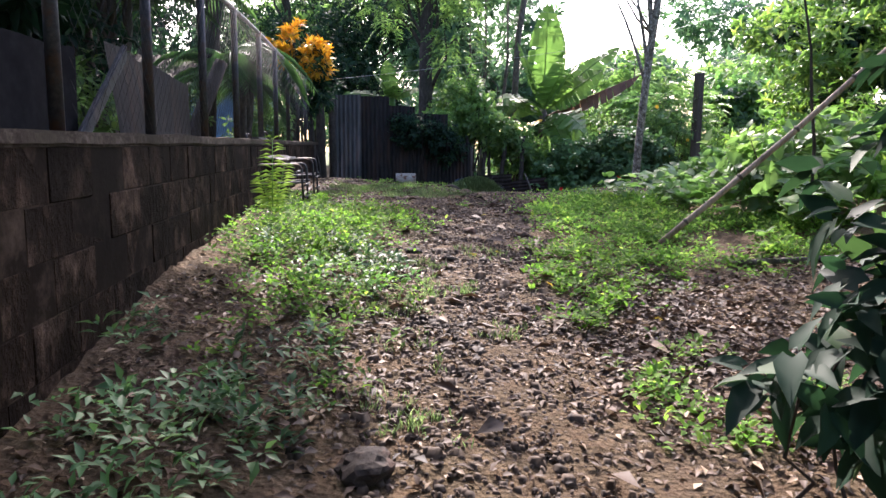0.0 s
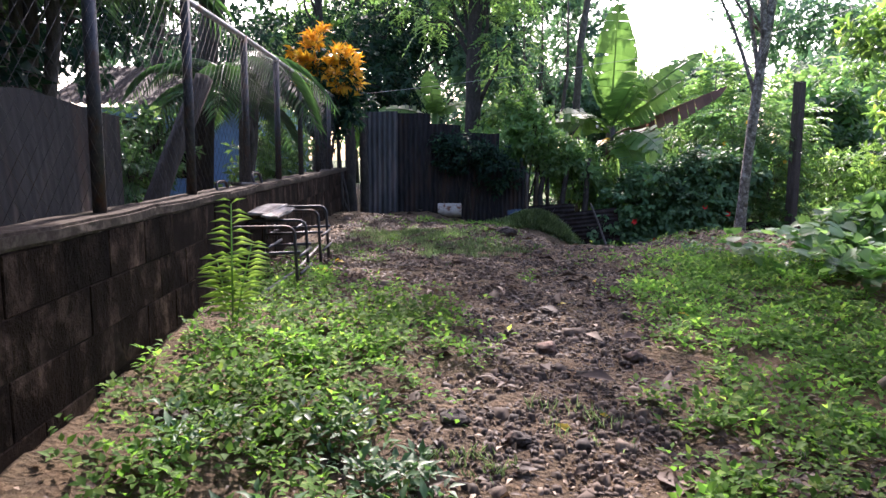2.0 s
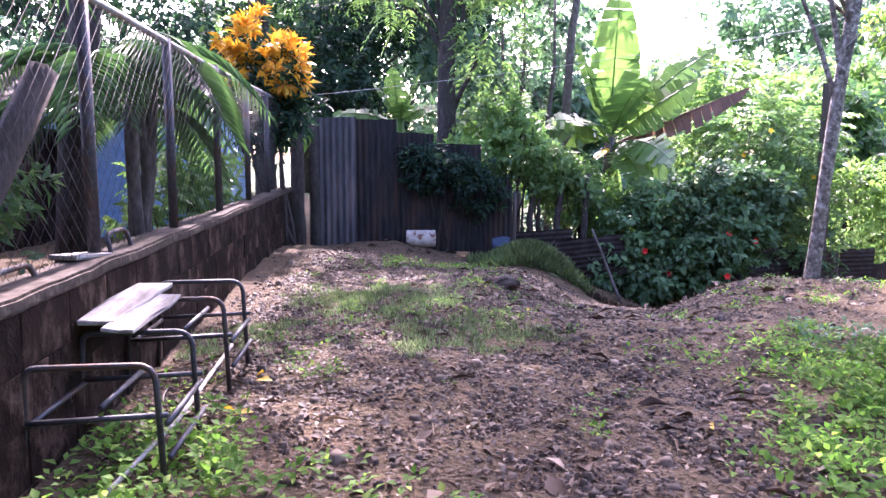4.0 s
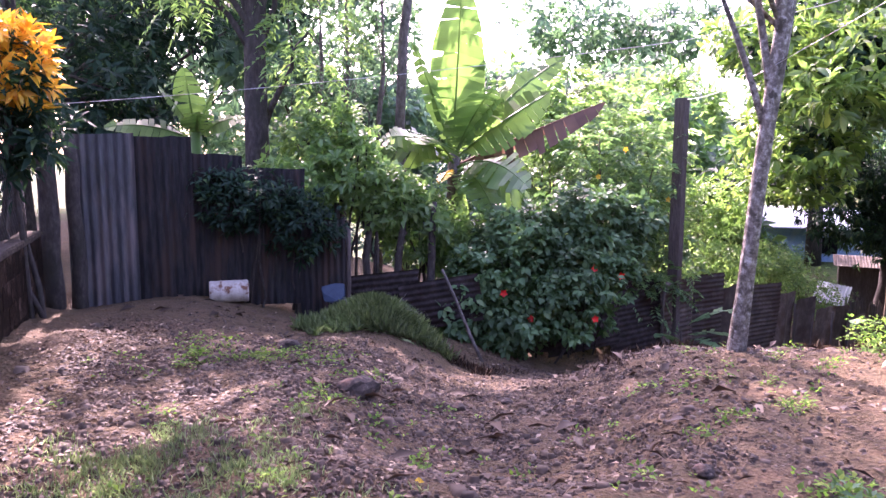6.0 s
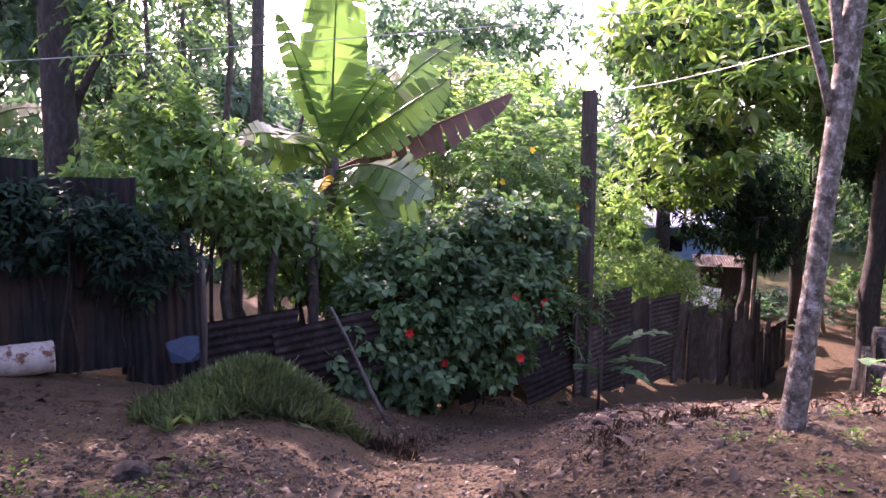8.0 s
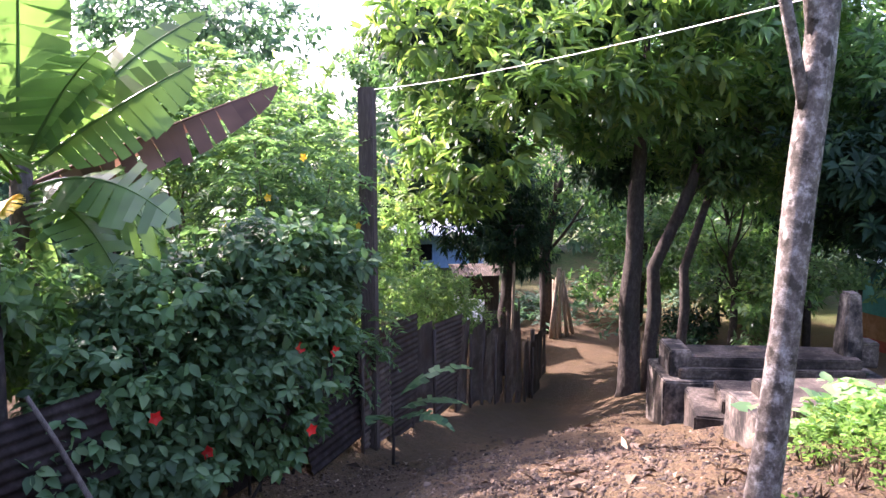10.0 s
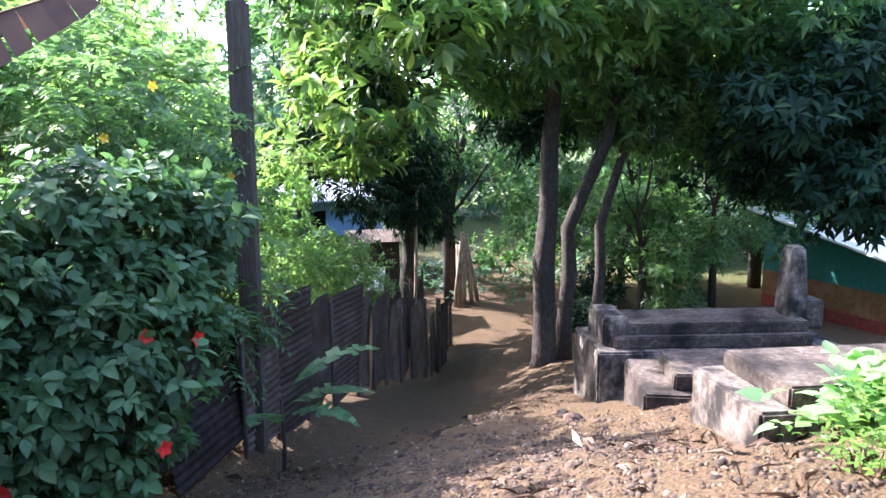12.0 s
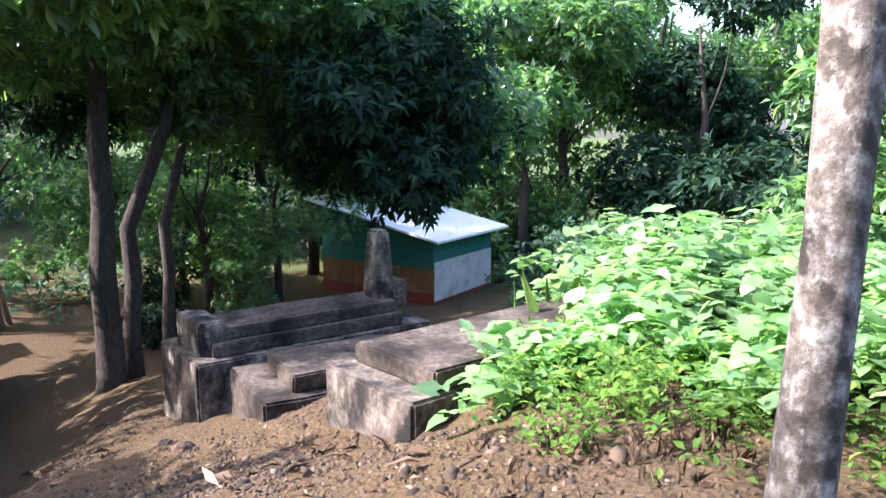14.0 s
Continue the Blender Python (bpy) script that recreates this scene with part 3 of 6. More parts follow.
fence = empty("chain_link_fence", (0, 0, 0), 0, "chain-link fence on dark pipe posts along the block wall", "fence")
POST_Y = [1.5, 2.88, 4.12, 5.47, 6.78, 8.24, 9.57, 10.95, 12.35, 13.7, 15.0]
RAIL_Z = 2.75
for k, y in enumerate(POST_Y):
    x = wall_x(y) - 0.10
    tube("post", [(x, y, WALL_TOP - 0.08), (x, y, RAIL_Z + 0.02)], [0.030, 0.030], STEEL, fence)
tube("top_rail", [(wall_x(y) - 0.10, y, RAIL_Z + 0.012 * math.sin(y)) for y in np.linspace(-3, 15.05, 24)], [0.021] * 24, RAIL, fence, "pale galvanised top rail")
ws, s1 = [], 15.0
h = RAIL_Z - WALL_TOP - 0.04
for d in (1, -1):
    for a in np.arange(3.0 - h, s1, 0.092):
        lo, hi = max(a, 3.0), min(a + h, s1)
        if hi - lo < 0.05:
            continue
        za, zb = (lo - a), (hi - a)
        if d < 0:
            za, zb = h - za, h - zb
        pts = []
        for s in (lo, (lo + hi) / 2, hi):
            zz = za + (zb - za) * (s - lo) / (hi - lo)
            pts.append((wall_x(s) - 0.075 + 0.008 * d, s, WALL_TOP + 0.02 + zz))
        ws.append((pts, [0.0011] * 3))
tagged(link_mesh("wire_mesh", tubes_mesh("wire_mesh", ws, 3), WIRE, fence), kind="stuff")

# two timbers at the wall's end
for k, (dx, dy, r, hh) in enumerate(((0.05, 0.16, 0.105, 2.0), (0.27, 0.26, 0.085, 1.8))):
    x, y = wall_x(15.35) + dx, 15.35 + dy
    b0 = up(x, y, -0.2)
    e = tube("fence_post", bend(b0, (x - 0.03, y + 0.02, b0[2] + hh + 0.2), 7, 0, 0.02), [r * (1 - 0.04 * q) for q in range(7)], BARK_DARK, None, "", 9, 0.08)
    tagged(e, "dark rough timber post at the end of the wall", "post", "timber posts at the wall end")

# ---- corrugated screen ----
screen = empty("corrugated_screen", (0, 0, 0), 0, "tall grey corrugated metal sheets standing upright as a screen", "screen")
sheet("zinc_sheet", 0.68, 1.93, ZINC, pose(-2.52, 15.68, 0.67, 1.5, 0, 12), screen, "grey corrugated sheet", warp=0.015, seed=1, amp=0.012, pitch=0.09)
sheet("zinc_sheet", 0.62, 1.90, ZINC_DARK, pose(-1.87, 15.83, 0.67, 1.0, -0.6, 9), screen, "darker corrugated sheet", warp=0.02, seed=2, amp=0.012, pitch=0.09)
low = empty("corrugated_fence", (0, 0, 0), 0, "dark rusted corrugated sheets closing the yard behind the drum", "fence")
for k, (x, y, w, hh, rz, roll) in enumerate(((-1.34, 15.98, 0.58, 1.66, 5, 0.8), (-0.82, 16.04, 0.75, 1.60, 3, 1.2), (-0.10, 16.08, 0.55, 1.20, 2, -1))):
    sheet("zinc_sheet", w, hh, ZINC_DARK, pose(x, y, float(height(x, y)) - 0.05, 1, roll, rz), low, warp=0.02, seed=5 + k, amp=0.011)
for x in (-1.36, -0.83, -0.12, 0.44):
    tube("stake", bend(up(x, 16.12, -0.2), up(x + 0.03, 16.12, 1.7 - 0.5 * (x > 0)), 5, 0, 0.02), [0.03] * 5, OLD_WOOD, low)

# low sheets laid lengthwise along the track, then the rusty panels
lows = empty("low_sheet_fence", (0, 0, 0), 0, "low fence of rusted corrugated sheets laid lengthwise", "fence")
for k, (x, y, z, w, hh, rz, tilt) in enumerate(((0.45, 16.15, 0.28, 0.95, 0.62, 2, 4), (1.15, 16.12, 0.18, 1.05, 0.60, -1, 7), (2.05, 16.25, -0.2, 1.3, 0.74, 14, -4), (3.2, 16.52, -0.36, 1.35, 0.95, 20, 1), (4.35, 16.95, -0.66, 1.3, 1.22, 24, 1))):
    m = pose(x, y, z, 0, 0, rz) @ pose(0, 0, 0, -8, -tilt, 0) @ pose(0, 0, hh, 0, 90, 0)
    sheet("zinc_sheet", hh, w, RUST_DARK, m, lows, warp=0.02, seed=20 + k, rows=10)

panels = empty("patched_fence", (0, 0, 0), 0, "patched fence of rusty flattened and corrugated sheets beside the track", "fence")
F0, F1 = Vector((5.35, 17.42, 0)), Vector((13.2, 20.95, 0))
fd = (F1 - F0).normalized()
ang = math.degrees(math.atan2(fd.y, fd.x))
s, k = 0.0, 0
rngf = random.Random(4)
while s < (F1 - F0).length - 0.3:
    w = rngf.uniform(0.62, 0.95)
    p = F0 + fd * s
    hh = rngf.uniform(1.22, 1.42) + (0.1 if s < 1 else 0)
    zg = float(height(p.x, p.y))
    lie = k in (0, 1, 3)
    base = pose(p.x, p.y, zg - 0.06, rngf.uniform(-3, 3), rngf.uniform(-2.5, 2.5), ang + rngf.uniform(-4, 4))
    if lie:
        sheet("zinc_sheet", hh, w + 0.05, RUSTY, base @ pose(0, 0, hh, 0, 90, 0), panels, warp=0.025, seed=40 + k, rows=8)
    else:
        v, f = corrugated(w + 0.05, hh, 0.5, 0.012, 8, 0.035, 40 + k)
        v[:, 2] += np.where(v[:, 2] < 0.01, 0.08 * np.sin(v[:, 0] * 9 + k), 0)
        ob = link_mesh("flat_sheet", array_mesh("flat_sheet", v, f, True), RUSTY, panels)
        ob.matrix_basis = base
    tube("stake", bend((p.x, p.y - 0.03, zg - 0.2), (p.x + 0.02, p.y - 0.02, zg + hh * 0.9), 4, 0, 0.01), [0.022] * 4, OLD_WOOD, panels)
    s += w
    k += 1

# plank gate at the end, swung ajar, and pointed palings behind it
gz = float(height(13.5, 21.1))
gate = empty("sheet_gate", (13.2, 21.0, gz), 22, "dark rusty sheet gate hanging ajar at the track", "gate")
for k in range(3):
    v, f = corrugated(0.42, 1.12, 0.4, 0.01, 4, 0.02, 70 + k)
    ob = link_mesh("gate_board", array_mesh("gate_board", v, f, True), ZINC_DARK, gate)
    ob.matrix_basis = pose(0.0 + 0.40 * k, 0.01 * k, 0.22, 0, 0, 0)
for z in (0.4, 1.15):
    part("gate_rail", box((-0.02, 0.02, z), (1.25, 0.06, z + 0.07), 0.006), OLD_WOOD, gate)
tube("gate_post", [(-0.05, 0.02, -0.3), (-0.05, 0.02, 0.8), (-0.04, 0.02, 1.5)], [0.06, 0.058, 0.05], OLD_WOOD, gate)
pal = empty("paling_fence", (0, 0, 0), 0, "row of dark uneven split palings with pointed tops", "fence")
rp = random.Random(9)
for k in range(22):
    t = k / 21
    x, y = 12.55 + 1.9 * t, 21.9 + 0.5 * t
    z0 = float(height(x, y)) - 0.2
    hh = 1.75 + rp.uniform(-0.15, 0.15)
    ln_ = rp.uniform(-0.05, 0.05)
    tube("paling", [(x, y, z0), (x + ln_ * 0.5, y, z0 + hh * 0.6), (x + ln_, y, z0 + hh), (x + ln_, y, z0 + hh + 0.10)], [0.04, 0.04, 0.034, 0.005], OLD_WOOD, pal, "", 5, 0.1)

# ---- big square post and wires ----
pz = float(height(5.55, 17.5))
post = part("fence_post", box((-0.085, -0.085, -0.4), (0.085, 0.085, 3.24 - pz), 0.012, 2, 0.01, 3), OLD_WOOD)
post.matrix_basis = pose(5.62, 17.55, pz, -0.6, 1.2, 33)
tagged(post, "tall dark weathered timber post carrying a wire", "post")


def wire(label, pts, r=0.0034):
    ob = tube("wire", pts, [r] * len(pts), RAIL, None, "", 5)
    return tagged(ob, label, "wire")


wire("pale cable strung from the tall post past the tree", bend((5.70, 17.55, 3.22), (3.22, 12.15, 3.02), 12, 0.05) + bend((3.22, 12.15, 3.02), (2.2, 5.0, 4.6), 10, 0.1)[1:])
wire("thin pale cable sagging across the yard above the screen", bend((-3.2, 15.9, 2.85), (3.6, 14.0, 3.50), 14, 0.06) + bend((3.6, 14.0, 3.50), (9.5, 9.0, 5.2), 8, 0.05)[1:])

# ---- drum ----
dz = float(height(-0.9, 15.75))
drum = empty("metal_drum", (-1.12, 15.74, dz + 0.12), 6, "small white drum lying on its side, paint rusting off", "drum")
prof = [(0, 0.0), (0.0, 0.145), (0.02, 0.155), (0.06, 0.150), (0.13, 0.152), (0.145, 0.158), (0.16, 0.152), (0.30, 0.152), (0.315, 0.158), (0.33, 0.152), (0.41, 0.150), (0.45, 0.155), (0.47, 0.145), (0.47, 0.0)]
link_mesh("barrel", tubes_mesh("barrel", [([(a * 0.9, 0, 0) for a, _ in prof], [max(r * 0.82, 0.001) for _, r in prof])], 24), DRUM_WHITE, drum)
tube("bung", [(0.42, 0.05, 0.05), (0.44, 0.05, 0.05)], [0.025, 0.022], STEEL, drum)

# ---- row of scrapped school chairs ----
chair = empty("chair_frame", (0, 0, 0), 0, "rusted steel school armchair frame without seat, beside the wall", "chair", "chair frames along the wall")


def rod(name, pts, parent, r=0.0115, label=""):
    return tube(name, pts, [r] * len(pts), STEEL, parent, label, 6)


def bow(a, b, c, r=0.06, n=5):
    """A rounded corner at b between a and c."""
    a, b, c = Vector(a), Vector(b), Vector(c)
    p, q = b + (a - b).normalized() * r, b + (c - b).normalized() * r
    return [tuple(p.lerp(b, t / (n - 1)).lerp(b.lerp(q, t / (n - 1)), t / (n - 1))) for t in range(n)]


for sx in (0.0, 0.49):
    rod("arm_loop", [(0.44, sx, -0.02)] + bow((0.46, sx, 0), (0.42, sx, 0.445), (0, sx, 0.44)) + bow((0.4, sx, 0.44), (0.0, sx, 0.44), (-0.02, sx, 0.0), 0.04) + [(-0.03, sx, -0.02)], chair)
for x, z in ((0.455, 0.24), (0.0, 0.24), (0.24, 0.30), (0.46, 0.12)):
    rod("crossbar", [(x, 0, z), (x, 0.49, z)], chair, 0.011)
for sx in (0.0, 0.49):
    rod("seat_bar", [(0.46, sx, 0.27), (-0.01, sx, 0.25)], chair, 0.011)
rod("back_loop", [(-0.01, 0.10, 0.2)] + bow((0, 0.10, 0.3), (-0.13, 0.10, 0.74), (-0.13, 0.38, 0.74)) + bow((-0.13, 0.10, 0.74), (-0.13, 0.38, 0.74), (0, 0.38, 0.3)) + [(-0.01, 0.36, 0.2)], chair)
CH = [(-1.64, 7.30), (-1.74, 8.29)]
for k, (x, y) in enumerate(CH):
    m = pose(x, y, float(height(x + 0.2, y + 0.2)) + 0.0, 0, 0, 7)
    if k == 0:
        chair.matrix_basis = m
    else:
        copy_thing(chair, m)
cz = float(height(-1.3, 8.1))
for k, (dx, dy, w, length, rz) in enumerate(((-1.50, 7.66, 0.13, 0.62, 94), (-1.62, 7.74, 0.14, 0.78, 97))):
    bmx = box((0, -w / 2, 0), (length, w / 2, 0.018), 0.004, 1)
    for q in bmx.verts:
        q.co.y *= 1.0 - 0.25 * (q.co.x > length / 2) * (1 - 2 * k)
    bmesh.ops.subdivide_edges(bmx, edges=bmx.edges[:], cuts=3)
    for q in bmx.verts:
        q.co += noise.noise_vector(q.co * 6 + Vector((k * 9, 0, 0))) * 0.018
    bd = part("board", bmx, GREY_WOOD)
    bd.matrix_basis = pose(dx, dy, cz + 0.452 + 0.012 * k, 2, -1, rz)
    tagged(bd, "weathered grey splintered board lying on the chair frames", "board", "boards on the chairs")
bd = part("seat_board", box((0, 0, 0), (0.26, 0.16, 0.02), 0.01, 2), GREY_WOOD)
bd.matrix_basis = pose(-1.82, 8.0, WALL_TOP + 0.01, 0, 4, 80)
tagged(bd, "small pale chair backboard resting on the wall", "board")
pl = tube("thin_pole", [up(-1.34, 7.0, 0.03), up(-1.34, 7.8, 0.06), up(-1.42, 8.75, 0.12)], [0.010, 0.010, 0.009], GREY_WOOD, None, "", 6)
tagged(pl, "thin pale stick lying through the chair frames", "stick")

# ---- behind the wall ----
wsheet = sheet("metal_sheet", 2.1, 1.0, ZINC_DARK, pose(-1.72, 4.62, 1.2, -6, 3, 97.4), None, warp=0.04, seed=61, pitch=0.076, amp=0.0012)
tagged(wsheet, "bent grey metal sheet leaning behind the fence", "metal sheet")
v, f = corrugated(2.2, 1.05, 0.6, 0.01, 6, 0.06, 62)
bsheet = link_mesh("black_sheet", array_mesh("black_sheet", v, f, True), BLACK)
bsheet.matrix_basis = pose(-1.24, 1.62, 1.02, -3, 1, 97.4)
tagged(bsheet, "black plastic sheet hung behind the fence", "sheet")
tarp = part("blue_sheet", box((0, 0, 0), (0.90, 0.03, 0.11), 0.01, 2, 0.02, 5), ZINC)
tarp.matrix_basis = pose(-1.52, 3.72, 1.5, 12, -38, 95)
tagged(tarp, "bluish metal gutter piece leaning behind the fence", "metal sheet")
post2 = tube("leaning_timber", bend((-3.0, 8.6, 1.0), (-2.6, 9.2, 2.55), 5, 0, 0.02), [0.10, 0.10, 0.09, 0.09, 0.085], OLD_WOOD, None, "", 8, 0.05)
tagged(post2, "thick brown timber leaning behind the fence", "timber")
hz = 0.9
bh = empty("blue_house", (-7.6, 15.0, hz), 10, "small house with blue walls seen through the fence", "house")
part("wall", box((0, 0, -0.3), (3.8, 4.0, 1.75)), BLUE_WALL, bh)
sheet("roof", 4.4, 3.0, RUST_DARK, pose(-0.3, -0.4, 1.78, -72, 0, 0), bh, amp=0.02, pitch=0.15, rows=3)
part("window", box((1.2, -0.02, 0.5), (2.1, 0.02, 1.3)), BLACK, bh)
back = part("wall_back", box((-0.1, -9, -0.5), (0.1, 9, 1.5)), BLOCK)
back.matrix_basis = pose(-5.2, 7.0, 0.9, 0, 0, 6)
tagged(back, "far dark wall of the neighbouring plot", "wall", kind="structure")

# ---- graves ----


def slab(name, lo, hi, material, parent, label="", bevel=0.02, seed=0):
    b = box(lo, hi, bevel, 2)
    bmesh.ops.subdivide_edges(b, edges=[e for e in b.edges if e.calc_length() > 0.25], cuts=6, use_grid_fill=True)
    for q in b.verts:
        q.co += noise.noise_vector(q.co * 4 + Vector((seed * 3.3, 0, 0))) * 0.012 + noise.noise_vector(q.co * 13) * 0.005
    return part(name, b, material, parent, label, False)


# the large grave: x along its length towards the headstone, y across towards the track
g1 = empty("grave", (8.24, 15.27, -0.18), -50.5, "stepped weathered concrete grave with a raised end block and headstone", "grave")
slab("plinth", (0, 0, -1.3), (2.7, 1.08, 0.0), TOMB_LIME, g1, "flaking limewashed base", 0.02, 1)
slab("step", (0.20, 0.10, 0.0), (2.35, 0.95, 0.13), TOMB, g1, "", 0.015, 2)
slab("top_slab", (0.24, 0.20, 0.13), (2.35, 0.86, 0.25), TOMB, g1, "", 0.015, 3)
slab("end_block", (0.10, 0.20, 0.0), (0.36, 0.84, 0.33), TOMB_LIME, g1, "pale end block", 0.018, 4)
hs = slab("headstone", (2.20, 0.36, 0.15), (2.42, 0.70, 1.02), TOMB_LIME, g1, "blotched pale headstone", 0.03, 5)
for q in hs.data.vertices:
    s_ = max(0.0, (q.co.z - 0.45) / 0.57)
    q.co.y += (0.53 - q.co.y) * 0.38 * s_
    q.co.x += (2.31 - q.co.x) * 0.25 * s_
slab("headstone_foot", (2.42, 0.42, 0.1), (2.64, 0.72, 0.42), TOMB, g1, "", 0.02, 7)
# the middle grave
g2 = empty("grave", (7.36, 14.17, 0.05), -58.5, "low stepped grey concrete grave, mossy at the foot", "grave")
slab("lower_step", (-0.28, -0.12, -0.9), (1.9, 0.92, -0.15), TOMB, g2, "", 0.02, 8)
slab("upper_step", (0.0, 0.0, -0.15), (1.9, 0.75, 0.0), TOMB, g2, "", 0.015, 9)
# the nearest grave
g3 = empty("grave", (5.70, 13.11, 0.47), -46.8, "broad plain concrete grave overgrown by weeds", "grave")
slab("plinth", (0, 0, -1.0), (2.4, 0.90, 0.0), TOMB_LIME, g3, "blotched limewashed base", 0.02, 10)
slab("top_slab", (0.20, 0.03, 0.0), (2.5, 0.84, 0.13), TOMB, g3, "", 0.015, 11)
st = tube("tree_stump", [(8.6, 12.1, -0.5), (8.6, 12.1, 0.25), (8.6, 12.1, 0.3)], [0.13, 0.12, 0.10], BARK, None, "", 9, 0.06)
tagged(st, "short weathered stump beside the graves", "stump")

# ---- painted hut with a white roof ----
hut = empty("painted_hut", (20.0, 13.65, -2.4), -30, "small green, tan and white painted hut with a white metal roof", "hut")


def prism(x0, x1, y0, y1, z0, top):
    """A block whose top slopes along y: top(y)."""
    bm = bmesh.new()
    vs = [bm.verts.new((x, y, z)) for x in (x0, x1) for y in (y0, y1) for z in (z0, top(y))]
    for f_ in ((0, 1, 3, 2), (4, 6, 7, 5), (0, 4, 5, 1), (2, 3, 7, 6), (0, 2, 6, 4), (1, 5, 7, 3)):
        bm.faces.new([vs[q] for q in f_])
    bmesh.ops.recalc_face_normals(bm, faces=bm.faces[:])
    return bm


def hut_top(y):
    return 1.66 + 0.20 * y


part("wall", box((0, 0, -0.3), (3.0, 3.6, 0.25)), RED_TRIM, hut, "dark red plinth")
part("wall", box((0.002, 0.002, 0.25), (2.998, 3.598, 0.88)), TAN_WALL, hut, "tan lower wall")
part("wall", prism(0, 3.0, 0, 3.6, 0.88, hut_top), GREEN_WALL, hut, "green upper wall")
part("wall", box((0.05, -0.012, 0.05), (3.0, 0.0, 1.05)), PALE_WALL, hut, "pale lower wall")
rf = prism(-0.35, 3.4, -0.35, 3.95, 1.6, lambda y: hut_top(y) + 0.06)
for q in rf.verts:
    if abs(q.co.z - 1.6) < 1e-4:
        q.co.z = hut_top(q.co.y) + 0.004
part("roof", rf, WHITE_SHEET, hut, "white metal roof")

# ---- far yard: shed, blue house, lamp pole ----
shed = empty("shed", (14.6, 24.6, float(height(14.6, 24.6))), -38, "small dark shed with a rusty sheet roof behind the fence", "shed")
part("wall", box((0, 0, -0.3), (1.1, 0.9, 1.75)), OLD_WOOD, shed)
sheet("roof", 1.4, 1.2, RUSTY, pose(-0.15, -0.2, 1.78, -82, 0, 0), shed, rows=2)
ws2 = sheet("roof_sheet", 0.75, 0.7, WHITE_SHEET, pose(12.1, 22.5, -1.05, -55, 8, -45), None, amp=0.012)
tagged(ws2, "loose pale corrugated sheet lying over the fence", "metal sheet")
bl = empty("house", (20.9, 30.3, -1.75), -32, "blue-walled house with a white metal roof beyond the yard", "house")
part("wall", box((-4.0, 0, -0.5), (1.0, 4.0, 1.55)), BLUE_WALL, bl)
part("door", box((0.25, -0.03, -0.1), (0.6, 0.02, 1.3)), BLACK, bl)
part("window", box((-2.0, -0.03, 0.5), (-1.2, 0.02, 1.1)), BLACK, bl)
part("roof", box((-4.3, -0.5, 1.56), (1.4, 3.0, 1.62), 0.01), WHITE_SHEET, bl).rotation_euler = (radians(9), 0, 0)
lz = float(height(13.9, 22.2))
lamp = empty("yard_lamp", (13.9, 22.2, lz), 0, "slender leaning pole with a small lamp head", "lamp")
tube("pole", bend((0, 0, -0.3), (0.10, 0, 3.65), 6, 0, 0.02), [0.035] * 6, POLE_WOOD, lamp)
part("lamp_head", box((0.0, -0.06, 3.62), (0.38, 0.06, 3.70), 0.015), STEEL, lamp)

# ---- leaning pole near the start, thin dead stem, stick on the track ----
bam = empty("bamboo_pole", (1.98, 5.95, 0.80), 0, "pale bamboo pole leaning up out of the weeds", "pole")
cane = bend((0, 0, 0), (2.32, -0.25, 2.27), 13, 0.04, 0.006)
tube("cane", cane, [0.025 - 0.0006 * q for q in range(13)], POLE_WOOD, bam, "", 9, 0.03)
for q in range(1, 12, 2):
    p, w = Vector(cane[q]), (Vector(cane[q + 1]) - Vector(cane[q])).normalized()
    tube("node_ring", [tuple(p - w * 0.012), tuple(p), tuple(p + w * 0.012)], [0.024, 0.031, 0.024], BARK, bam, "dark knobbly node", 8)
lg = tube("log", bend(up(2.35, 5.35, 0.03), up(3.1, 5.15, 0.05), 5, 0, 0.01), [0.020, 0.022, 0.021, 0.020, 0.016], BARK, None, "", 8, 0.06)
tagged(lg, "short fallen branch lying in the leaf litter", "branch")
sk = tube("stick", bend(up(2.02, 15.62, -0.03), up(1.62, 16.1, 0.85), 5, 0, 0.015), [0.022, 0.020, 0.019, 0.017, 0.015], BARK, None, "", 7, 0.05)
tagged(sk, "bare grey stick leaning against the low fence", "stick")
ds = tube("dead_stem", bend(up(3.35, 6.3, -0.1), (3.05, 6.2, 3.1), 7, 0, 0.03), [0.016, 0.015, 0.014, 0.013, 0.012, 0.010, 0.007], BARK_DARK, None, "", 6, 0.05)
tagged(ds, "thin dark dead stem standing in the bushes", "stem")


# a blue plastic scrap behind the mound and bare twigs on it
bmx = box((-0.13, -0.012, 0.0), (0.13, 0.012, 0.20), 0.01, 2)
bmesh.ops.subdivide_edges(bmx, edges=bmx.edges[:], cuts=2)
for q in bmx.verts:
    q.co += noise.noise_vector(q.co * 7) * 0.035
scrap = part("plastic_scrap", bmx, BLUE_TARP)
scrap.matrix_basis = pose(0.27, 15.85, 0.66, -20, 0, 10)
tagged(scrap, "crumpled dull blue plastic scrap against the dark fence", "scrap")
rt = random.Random(31)
for k in range(4):
    x, y = 0.35 + 0.22 * k, 14.62 + 0.05 * (k % 2)
    tw = tube("twig", bend(up(x, y, 0.0), up(x + rt.uniform(-0.1, 0.5), y + rt.uniform(-0.2, 0.2), rt.uniform(0.22, 0.36)), 6, -0.05, 0.02, rt), [0.004, 0.0035, 0.003, 0.0025, 0.002, 0.0015], GREY_WOOD, None, "", 5)
    tagged(tw, "thin bare curved twig on the grassy mound", "twig", "twigs on the mound")


